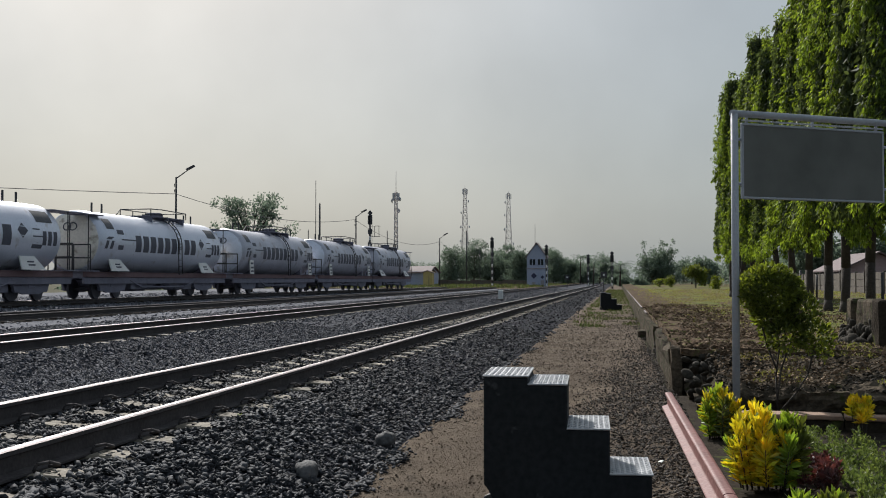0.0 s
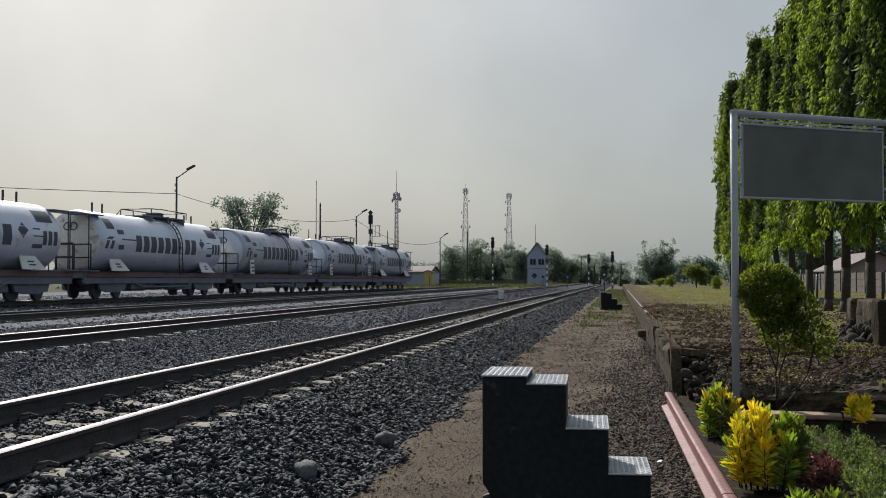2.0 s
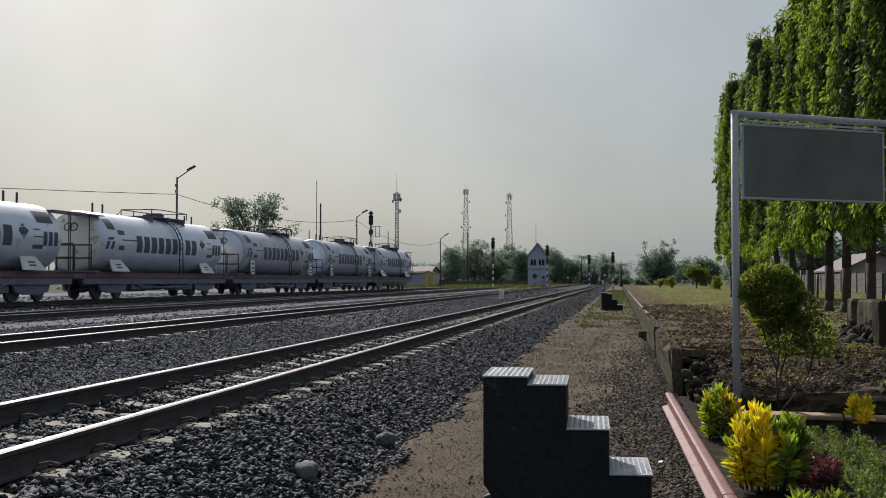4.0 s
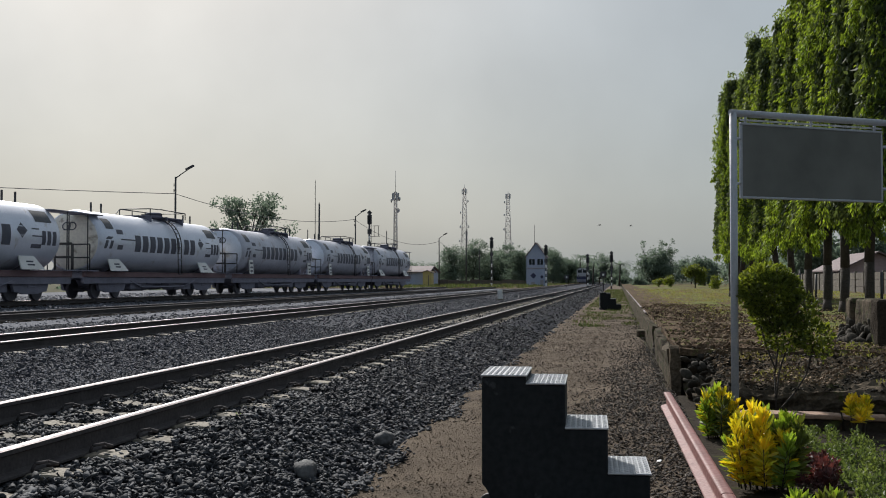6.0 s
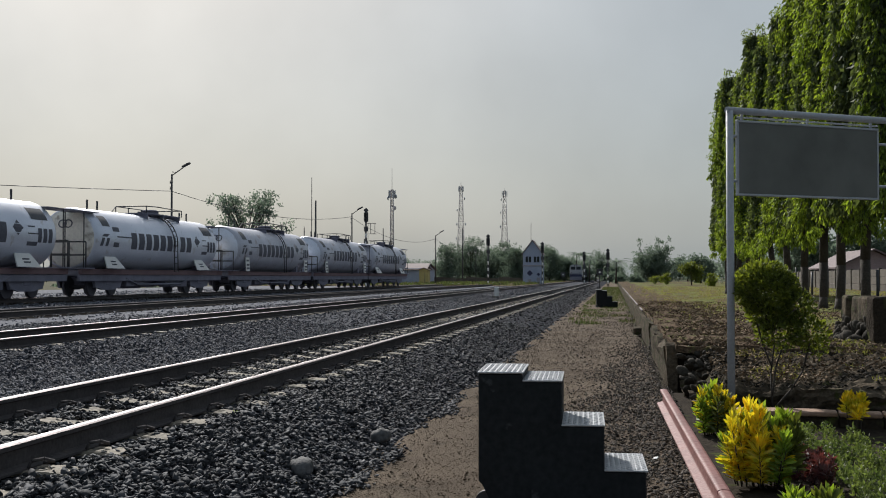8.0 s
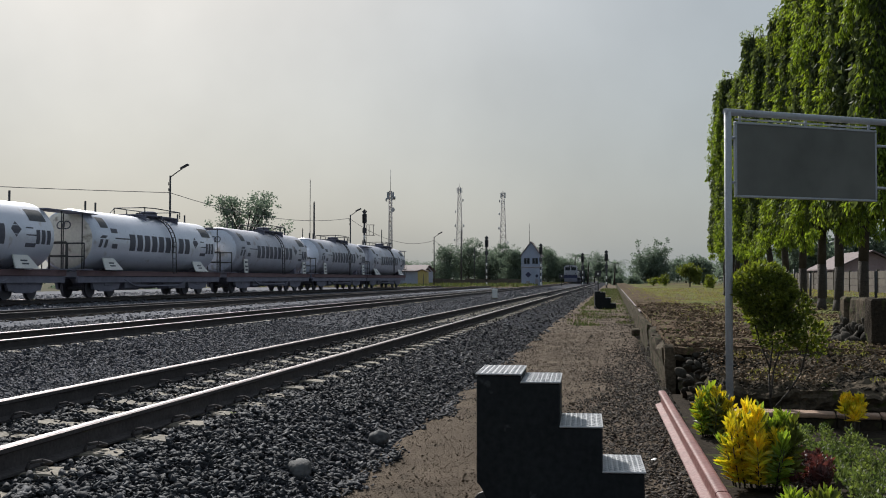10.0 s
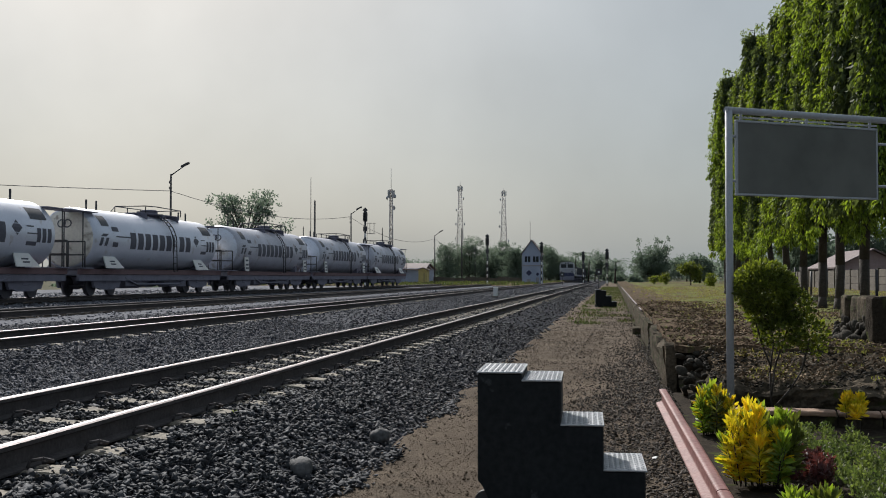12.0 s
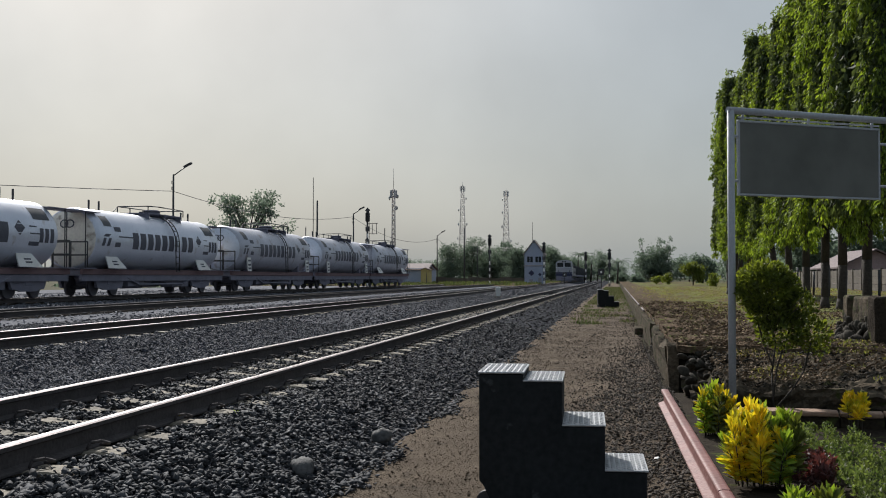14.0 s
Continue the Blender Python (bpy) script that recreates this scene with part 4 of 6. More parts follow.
w_a = tank_wagon("silver tank wagon with sloping white skirt plates and dark lettering", "sloping")
w_b = tank_wagon("silver tank wagon with upright white plates and dark lettering", "upright")
for first, s in ((w_a, 32.9), (w_b, 66.05)):
    first.matrix_basis = pose(*yard_place(s), RAIL_Z, 0, 0, -YARD)
copy_thing(w_a, pose(*yard_place(49.35), RAIL_Z, 0, 0, -YARD))
copy_thing(w_b, pose(*yard_place(82.4), RAIL_Z, 0, 0, -YARD))
w_last = tagged(copy_thing(w_a, pose(*yard_place(98.2), RAIL_Z, 0, 0, -YARD)), "last darker grey tank wagon of the standing row")
for ob in w_last.children:
    if ob.name.startswith("tank"):
        ob.data = ob.data.copy()
        ob.data.materials[0], ob.data.materials[1] = M_TANKGREY, M_TANKGREY
# ---- weeping columnar trees ----
def weeping_tree(label, height, radius, seed, foot=1.75):
    """Straight trunk with limbs that droop at once; leaves hang round them in separate thick ropes."""
    global rng
    keep, rng = rng, np.random.default_rng(seed)
    root = thing("weeping_mast_tree", label, "tree", group="row of weeping trees")
    bm = new_bm()
    prev, r0 = Vector((0, 0, -0.1)), 0.092
    rod(bm, (0, 0, -0.1), (0, 0, 0.3), 0.15, 0.092, 12)
    k = 9
    for i in range(1, k + 1):
        z = height * 0.96 * i / k
        p = Vector((rng.normal(0, 0.035), rng.normal(0, 0.035), z))
        r1 = 0.092 * (1 - i / k) + 0.02
        rod(bm, prev, p, r0, r1, 10)
        prev, r0 = p, r1
    part("trunk", bm, M_BARK, root)
    c, d, s, limbs = [], [], [], new_bm()
    n = int(3.3 * (height - foot))
    for i in range(n):
        h = foot + 0.7 + (height - foot - 0.7) * ((i + rng.random()) / n)
        u = min(1, (h - foot) / (height - foot))
        reach = radius * (1 - 0.42 * u) * rng.uniform(0.78, 1.15) * min(1, (1.05 - u) * 7) ** 0.5
        a = i * 2.4 + rng.normal(0, 0.25)
        drop = max(0.6, min(rng.uniform(1.5, 3.0), h - foot + rng.uniform(-0.15, 0.3)))
        way = np.array([math.cos(a), math.sin(a), 0])
        top = np.array([0.0, 0, h])
        knee = way * reach * 0.5 + np.array([0, 0, h + 0.02])
        tip = way * reach * 1.02 + np.array([rng.normal(0, 0.06), rng.normal(0, 0.06), h - drop])
        pipe(limbs, [top, knee, tip], 0.012, 4)
        # bunches of long leaves down the rope, each one hanging over the next
        for q in np.arange(0.02, 1.0, 0.19 / drop):
            m = int(rng.uniform(50, 90))
            mid = knee + (tip - knee) * q ** 0.85 + rng.normal(0, 0.045, 3)
            wide = (0.085 + 0.10 * math.sin(math.pi * min(1, 0.25 + 0.7 * q))) * rng.uniform(0.75, 1.35)
            off = rng.normal(0, 1, (m, 3))
            off /= np.linalg.norm(off, axis=1, keepdims=True)
            off *= wide * rng.uniform(0.45, 1.15, (m, 1)) * np.array([1, 1, 0.9])
            c.append(mid + off)
            d.append(np.array([0, 0, -1.0]) + off * 4.2 + rng.normal(0, 0.25, (m, 3)))
            s.append(rng.uniform(0.07, 0.13, m))
    part("branchwork", limbs, M_BARK, root)
    v, f = kites(np.concatenate(c), np.concatenate(d), np.concatenate(s), 0.36)
    soup("crown", v, f, M_LEAF, root, "drooping ropes of glossy green leaves")
    # leaves close about the trunk, a darker green standing in for crown shade
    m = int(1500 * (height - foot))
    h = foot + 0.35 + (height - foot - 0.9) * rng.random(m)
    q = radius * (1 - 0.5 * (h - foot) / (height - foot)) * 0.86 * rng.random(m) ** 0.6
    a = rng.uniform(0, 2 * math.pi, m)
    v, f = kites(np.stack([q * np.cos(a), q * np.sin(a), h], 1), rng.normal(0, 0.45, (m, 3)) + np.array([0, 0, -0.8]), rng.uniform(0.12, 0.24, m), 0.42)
    soup("inner_leaves", v, f, M_INNER, root, "leaves round the trunk, darkened for crown shade")
    rng = keep
    return root


TALL = "tall weeping mast tree, leaves hanging to a bare trunk foot"
t_a = weeping_tree(TALL, 10.6, 0.98, 11)
t_b = weeping_tree(TALL, 9.8, 0.92, 12, 1.85)
t_c = weeping_tree(TALL, 8.9, 0.88, 13, 1.7)
kinds = (t_a, t_b, t_c)
mast_trees = [(5.05, 23.2, 0), (4.95, 29.6, 1), (4.95, 32.7, 2), (4.98, 20.7, 1), (4.97, 25.4, 1), (5.0, 27.5, 0), (5.0, 36.7, 2), (5.0, 39.5, 1), (5.02, 42.2, 2), (5.02, 44.9, 2), (5.0, 47.6, 1), (5.05, 50.6, 1)]
for i, (x, y, k) in enumerate(mast_trees):
    m = pose(x, y, PLAT - 0.03, 0, 0, 67 * i + (130 if i == 3 else 0))
    if i < 3:
        kinds[i].matrix_basis = m
    else:
        copy_thing(kinds[k], m)


# ---- other trees and bushes ----
def broad_tree(name, label, at, trunk_h, clumps, leaf, count, material=M_LEAF2, seed=1, trunk_r=0.18, category="tree", group="", droop=0.3, spread=0.95):
    """A forked trunk, a limb to each clump, and leaves thick at the clumps' skins."""
    global rng
    keep, rng = rng, np.random.default_rng(seed)
    root = thing(name, label, category, at, group)
    bm = new_bm()
    fork = Vector((0, 0, trunk_h))
    rod(bm, (0, 0, -0.2), fork, trunk_r, trunk_r * 0.7, 10)
    for cx, cy, cz, rx, rz in clumps:
        end = Vector((cx, cy, cz))
        mid = (fork + end) / 2 + Vector((rng.normal(0, 0.1), rng.normal(0, 0.1), 0)) * rx * 0.4
        rod(bm, fork, mid, trunk_r * 0.5, trunk_r * 0.3, 7)
        rod(bm, mid, end, trunk_r * 0.3, trunk_r * 0.08, 6)
        for k in range(4):
            q = end + Vector((rng.normal(0, 0.5) * rx, rng.normal(0, 0.5) * rx, rng.normal(0, 0.5) * rz))
            rod(bm, mid.lerp(end, 0.5), q, trunk_r * 0.12, trunk_r * 0.04, 5)
    part("trunk", bm, M_BARK, root)
    c, d = [], []
    vol = np.array([cl[3] ** 2 * cl[4] for cl in clumps]) ** 0.66
    for (cx, cy, cz, rx, rz), share in zip(clumps, vol / vol.sum()):
        n = int(count * share)
        # twigs: small bunches of leaves near the skin
        b = max(6, n // 14)
        g = rng.normal(0, 1, (b, 3))
        g /= np.linalg.norm(g, axis=1, keepdims=True)
        g *= rng.uniform(0.35, 1.12, (b, 1)) ** 0.6
        bunch = np.array([cx, cy, cz]) + g * np.array([rx, rx, rz]) * spread
        which = rng.integers(0, b, n)
        pos = bunch[which] + rng.normal(0, 0.11, (n, 3)) * np.array([rx, rx, rz]) + rng.normal(0, leaf * 0.5, (n, 3))
        c.append(pos)
        d.append(g[which] * 0.8 + rng.normal(0, 0.6, (n, 3)) + np.array([0, 0, -droop]))
    c, d = np.concatenate(c), np.concatenate(d)
    v, f = (kites if leaf >= 0.25 else leaves)(c, d, rng.uniform(0.7, 1.3, len(c)) * leaf, 0.5)
    soup("crown", v, f, material, root)
    rng = keep
    return root


def clump_ball(n, w, h, z, seed, r=0.42):
    """Clump ellipsoids heaped in an uneven dome w wide and h high over z."""
    g = np.random.default_rng(seed)
    out = []
    for i in range(n):
        a, q = g.uniform(0, 2 * math.pi), math.sqrt(g.random())
        zz = g.random()
        rad = r * w * g.uniform(0.3, 0.55)
        out.append((q * math.cos(a) * (w / 2 - rad) * (1 - 0.35 * zz), q * math.sin(a) * (w / 2 - rad) * 0.8 * (1 - 0.35 * zz), z + rad * 0.6 + zz * (h - rad * 1.3), rad, rad * g.uniform(0.6, 0.9)))
    return out


# tree behind the tank wagons, thin crown
broad_tree("spreading_tree", "broad thin-leaved tree behind the tank wagons", (-31.2, 90, 0), 4.2, clump_ball(25, 9.2, 5.0, 4.2, 3, 0.24), 0.24, 3700, seed=5)
# dark wood beyond the yard
wood = [(-39.5, 262, 9.4, 11), (-35, 266, 10.2, 12), (-30, 268, 9.6, 12), (-26, 265, 8.6, 10), (-22.6, 258, 8.8, 9), (-19.5, 262, 9.4, 9), (-16.6, 285, 8.6, 10), (-13.0, 290, 7.6, 10), (-9.5, 300, 7.2, 11), (-5.4, 330, 7.4, 11),
        (-15, 320, 8.0, 12), (-1, 380, 7, 14), (-33, 290, 9, 14), (-27, 290, 9, 14), (-20, 300, 9, 14)]
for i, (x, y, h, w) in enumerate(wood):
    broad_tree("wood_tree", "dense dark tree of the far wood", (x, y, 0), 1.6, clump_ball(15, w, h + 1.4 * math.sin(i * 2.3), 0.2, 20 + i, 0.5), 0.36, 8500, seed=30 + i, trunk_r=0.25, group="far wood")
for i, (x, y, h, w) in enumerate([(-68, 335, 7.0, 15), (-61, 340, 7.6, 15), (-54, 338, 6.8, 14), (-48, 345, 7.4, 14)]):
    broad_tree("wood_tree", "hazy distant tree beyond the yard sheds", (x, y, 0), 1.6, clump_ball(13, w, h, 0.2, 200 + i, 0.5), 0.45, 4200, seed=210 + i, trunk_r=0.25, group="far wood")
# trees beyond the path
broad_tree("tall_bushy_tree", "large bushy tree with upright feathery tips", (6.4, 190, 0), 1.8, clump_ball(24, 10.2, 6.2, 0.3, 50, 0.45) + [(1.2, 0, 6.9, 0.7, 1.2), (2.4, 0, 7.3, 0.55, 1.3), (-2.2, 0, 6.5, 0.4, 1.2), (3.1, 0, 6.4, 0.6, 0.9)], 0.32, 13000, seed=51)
broad_tree("young_tree", "young yellow-green tree beyond the platform", (7.4, 108, PLAT), 1.0, clump_ball(9, 2.6, 2.6, 0.5, 52, 0.5), 0.2, 2600, M_YOUNG, seed=53, trunk_r=0.07)
for i, (x, y, w, h) in enumerate([(8.3, 96, 1.0, 1.1), (4.4, 120, 1.6, 1.0), (5.2, 112, 1.4, 1.3), (10.2, 118, 1.6, 1.4), (9.6, 92, .7, .8)]):
    broad_tree("bush", "small rounded garden bush", (x, y, PLAT - 0.05), 0.2, clump_ball(6, w, h, 0.0, 60 + i, 0.55), 0.16, 700, M_SHRUB, seed=70 + i, trunk_r=0.03, category="bush", group="garden bushes")
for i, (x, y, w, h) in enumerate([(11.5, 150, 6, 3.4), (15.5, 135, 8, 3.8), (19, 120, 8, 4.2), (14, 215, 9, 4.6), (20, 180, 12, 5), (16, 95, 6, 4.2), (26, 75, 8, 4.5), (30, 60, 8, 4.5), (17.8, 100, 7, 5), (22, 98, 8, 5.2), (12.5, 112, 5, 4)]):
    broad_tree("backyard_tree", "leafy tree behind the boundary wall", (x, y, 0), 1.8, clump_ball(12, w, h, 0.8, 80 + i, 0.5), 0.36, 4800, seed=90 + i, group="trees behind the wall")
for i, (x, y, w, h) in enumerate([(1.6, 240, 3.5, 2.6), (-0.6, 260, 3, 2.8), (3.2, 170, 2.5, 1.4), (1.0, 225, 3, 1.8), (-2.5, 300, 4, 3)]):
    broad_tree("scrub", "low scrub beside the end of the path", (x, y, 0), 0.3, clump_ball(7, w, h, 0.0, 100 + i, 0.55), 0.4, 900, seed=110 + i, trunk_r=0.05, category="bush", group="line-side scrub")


for i in range(12):
    broad_tree("yard_scrub", "low scrub along the far side of the yard", (-52 - 6.5 * i + (i % 3), 112 + 9 * (i % 4), 0), 0.3, clump_ball(9, 13, 2.6 + 0.5 * (i % 3), 0.0, 130 + i, 0.4), 0.5, 1100, seed=150 + i, trunk_r=0.06, category="bush", group="scrub behind the yard")


def palm(at, h, seed, label="slender coconut palm over the scrub"):
    g = np.random.default_rng(seed)
    root = thing("palm_tree", label, "palm", at, "far palms")
    bm = new_bm()
    rod(bm, (0, 0, -0.2), (0.2, 0, h), 0.2, 0.12, 8)
    part("trunk", bm, M_BARK, root)
    for i in range(15):
        a, up = g.uniform(0, 2 * math.pi), g.uniform(0.1, 1.0)
        bm = new_bm()
        pts = [Vector((0.2 + math.cos(a) * q * 2.6, math.sin(a) * q * 2.6, h + up * q * 2.4 - 1.7 * q * q)) for q in (0, 0.25, 0.5, 0.75, 1)]
        side = Vector((-math.sin(a), math.cos(a), 0))
        for j, (p, q) in enumerate(zip(pts, pts[1:])):
            for e in (-1, 1):
                for k in range(3):
                    b_ = p.lerp(q, k / 3)
                    w = 0.62 * (1 - 0.16 * j)
                    bm.faces.new([bm.verts.new(x) for x in (b_, b_ + (q - p) / 3.6, b_ + side * e * w + (q - p) * 0.5 + Vector((0, 0, -0.18)))])
        part("frond", bm, M_LEAF2, root)


palm((-5.6, 250, 0), 5.2, 1)
palm((-7.3, 262, 0), 6.6, 2)
palm((0.3, 215, 0), 4.2, 3)
palm((-9.6, 280, 0), 7.0, 4)
# ---- flower bed plants ----
def croton(label, at, w, h, n_stems, mats, seed, leaf=0.12, low=0.93, slim=0.3):
    """Stems with whorls of long narrow leaves, thickest at the tips."""
    global rng
    keep, rng = rng, np.random.default_rng(seed)
    root = thing("croton_shrub", label, "shrub", at, "croton shrubs")
    bm, lots = new_bm(), {m.name: ([], [], [], m) for m in mats}
    for i in range(n_stems):
        a, q = rng.uniform(0, 2 * math.pi), math.sqrt(rng.random())
        hh = h * rng.uniform(0.55, 1.0) * (1 - 0.2 * q)
        tip = np.array([math.cos(a) * q * w / 2, math.sin(a) * q * w / 2, hh])
        foot = tip * np.array([0.7, 0.7, 0])
        rod(bm, foot, tip, 0.005, 0.003, 5)
        # sun and shade painted as leaf colour: mostly yellow left and top, dark right
        sunny = tip[0] < 0.03 * w or hh > 0.88 * h
        m = mats[0] if rng.random() < (0.78 if sunny else 0.12) else mats[1 if sunny or rng.random() < 0.3 else -1]
        c, d, s, _ = lots[m.name]
        for k in range(84):
            t = 1 - low * rng.random() ** 1.25
            p = foot + (tip - foot) * t
            b_ = rng.uniform(0, 2 * math.pi)
            up = 0.55 + 2.2 * max(0, t - 0.7) / 0.3
            c.append(p)
            d.append((math.cos(b_), math.sin(b_), up + rng.normal(0, 0.25)))
            s.append(leaf * rng.uniform(0.6, 1.2))
    part("stem", bm, M_BARK, root)
    for c, d, s, m in lots.values():
        if c:
            v, f = oblong_leaves(c, d, np.array(s), slim)
            soup("foliage", v, f, m, root)
    rng = keep


croton("bright yellow croton shrub in the flower bed", (0.85, 6.55, 0.0), 0.45, 0.49, 46, (M_CROTON, M_CROTONG, M_CROTOND), 1, 0.095, slim=0.19)
croton("yellow-green croton shrub at the foot of the sign post", (0.755, 8.5, 0.0), 0.3, 0.38, 26, (M_CROTONG, M_CROTON, M_CROTOND), 2, 0.085, slim=0.2)
croton("small golden croton by the kerb", (1.84, 8.8, 0.0), 0.16, 0.32, 11, (M_CROTON, M_CROTON), 3, 0.075, 0.38, slim=0.24)
croton("low spiky green croton at the front of the bed", (0.93, 5.45, 0.0), 0.24, 0.15, 9, (M_CROTONG, M_CROTOND), 4, 0.11, slim=0.17)


def carpet(name, label, region, n, leaf, material, seed, height, category="plants"):
    """Low dense planting inside a region (a function of x, y), in humps."""
    g = np.random.default_rng(seed)
    pts = []
    while len(pts) < n:
        x, y = g.uniform(0.9, 3.2), g.uniform(5.0, 9.2)
        if region(x, y):
            hump = 0.5 + 0.7 * noise.noise(Vector((x * 9, y * 6, seed))) + 0.35 * noise.noise(Vector((x * 21, y * 17, seed)))
            if hump < 0.54:
                continue
            pts.append((x, y, height * hump * g.uniform(0.35, 1.0) + 0.01))
    d = g.normal(0, 0.55, (n, 3)) + np.array([0, 0, 0.55])
    v, f = leaves(np.array(pts), d, g.uniform(0.6, 1.3, n) * leaf, 0.5)
    tagged(soup(name, v, f, material), label, category, kind="stuff")


def in_green(x, y):
    wob = 0.06 * noise.noise(Vector((x * 4, y * 3, 2)))
    left = 1.23 + wob + max(0, y - 8.2) * 0.11
    right = 1.40 + wob + max(0, 8.6 - y) * 0.26
    return y < 8.5 and left < x < right and not in_red(x, y)


def in_red(x, y):
    return ((x - 1.13) / 0.16) ** 2 + ((y - 6.85) / 0.6) ** 2 < 1 + 0.5 * noise.noise(Vector((x * 7, y * 7, 0)))


carpet("ground_cover", "dense small-leaved green ground cover in the flower bed", in_green, 11000, 0.029, M_GCOVER, 5, 0.17)
carpet("red_ground_cover", "dark red low foliage between the green plants", in_red, 1500, 0.045, M_RED, 6, 0.13)


# ---- clipped shrub with bare twisted stems ----
def clipped_shrub():
    g = np.random.default_rng(21)
    root = thing("clipped_shrub", "clipped round green shrub on thin bare stems", "shrub", (1.39, 10.05, 0.05))
    bm = new_bm()
    stems = [[(0.0, 0, 0), (-0.01, 0.02, 0.3), (0.02, 0, 0.55), (-0.02, 0, 0.8)], [(0.03, 0, 0), (0.16, -0.02, 0.16), (0.26, 0, 0.32), (0.33, 0, 0.6)], [(0.0, 0, 0.1), (0.03, 0, 0.35), (0.12, 0.05, 0.6), (0.2, 0.05, 0.8)],
             [(0, 0, 0.35), (-0.08, 0, 0.55), (-0.13, 0, 0.75)]]
    for s in stems:
        pipe(bm, s, 0.008, 6)
    for i in range(26):
        p = Vector((g.normal(0, 0.03), g.normal(0, 0.03), 0.68))
        q = Vector((g.normal(0.0, 0.16), g.normal(0, 0.16), g.uniform(0.75, 1.15)))
        rod(bm, p, q, 0.005, 0.002, 4)
    part("stem", bm, M_BARK, root)
    c, d, s = [], [], []
    for cx, cz, rx, rz, n in ((-0.06, 1.06, 0.27, 0.225, 5200), (0.0, 0.83, 0.21, 0.13, 1000), (0.21, 0.88, 0.15, 0.16, 700), (0.08, 0.66, 0.22, 0.15, 900), (0.32, 0.66, 0.16, 0.15, 600), (0.38, 0.54, 0.10, 0.1, 110)):
        v = g.normal(0, 1, (n, 3))
        v /= np.linalg.norm(v, axis=1, keepdims=True)
        k = g.uniform(0.25, 1.06, (n, 1)) ** 0.45
        lump = np.array([1 + 0.13 * noise.noise(Vector(q) * 2.6) for q in v])[:, None]
        c.append(np.array([cx, 0, cz]) + v * k * lump * np.array([rx, rx, rz]))
        d.append(v * 0.7 + g.normal(0, 0.5, (n, 3)) + np.array([0, 0, 0.35]))
        s.append(g.uniform(0.028, 0.056, n))
    v, f = leaves(np.concatenate(c), np.concatenate(d), np.concatenate(s), 0.5)
    soup("crown", v, f, M_SHRUB, root)


clipped_shrub()


# ---- masonry ruin on the platform ----
def ruin():
    root = thing("masonry_ruin", "broken stub of old plastered wall with river stones showing", "ruin", (2.76, 12.4, PLAT - 0.06))

    def lump(name, dims, rough, material, label=""):
        bm = new_bm()
        box(bm, *dims, 0.02)
        bmesh.ops.subdivide_edges(bm, edges=bm.edges[:], cuts=5, use_grid_fill=True)
        for v in bm.verts:
            v.co += Vector((1, 1, 1)) * (rough * noise.noise(v.co * 4) + rough * 0.5 * noise.noise(v.co * 11))
        part(name, bm, material, root, label)

    # soil-dark pier: shade of its front is put into the material
    lump("corner_pier", (0.02, 0.75, 0.0, 0.38, -0.12, 0.585), 0.022, M_DIRT, "corner pier, moss tone and front shade in one dark colour")
    lump("wall_face", (0.05, 0.30, 0.385, 1.25, 0.27, 0.575), 0.022, M_PLASTER, "sunlit flaking plaster wall")
    lump("wall_stub", (0.02, 0.27, 1.42, 1.72, 0.16, 0.57), 0.022, M_PLASTER)
    bm = new_bm()
    box(bm, 0.12, 0.36, 0.36, 1.75, -0.1, 0.32)
    part("core", bm, M_DIRT, root)
    for i in range(64):
        z = rng.uniform(-0.02, 0.30)
        v, f = stones([(0.10 - 1.0 * (0.3 - z) * rng.uniform(0.3, 1), rng.uniform(0.3, 1.75), z)], [rng.uniform(0.045, 0.085)], (ICO2_V, ICO2_F), flat=0.75)
        soup("river_stone", v, f, M_COBBLE, root, smooth=True)


ruin()


# ---- boundary wall and roofs behind the trees ----
def boundary_wall():
    root = thing("boundary_wall", "raw concrete panel wall with posts along the station ground", "wall", (14.4, 0, 0.0), kind="structure")
    y = 34.0
    while y < 120:
        bm = new_bm()
        box(bm, -0.08, 0.08, y - 0.08, y + 0.08, 0, 1.72, 0.01)
        part("wall_post", bm, M_CWALL, root)
        for k in range(3):
            bm = new_bm()
            box(bm, -0.03, 0.03, y + 0.085, y + 2.315, 0.4 + 0.42 * k, 0.4 + 0.42 * k + 0.405, 0.008)
            part("wall_panel", bm, M_CWALL, root)
        y += 2.4


boundary_wall()
for i, y in enumerate((36.5, 38.6, 41.7, 44.8, 48.2, 52.5, 57.5)):
    bm = new_bm()
    rod(bm, (8.3, y, 0.3), (8.3 + 0.02 * (i % 3), y, 1.45 + 0.22 * (i % 2)), 0.045, n=8)
    tagged(mesh_object("fence_post", bm, M_STEEL), "dark wooden fence post on the platform turf", "post", group="dark fence posts")


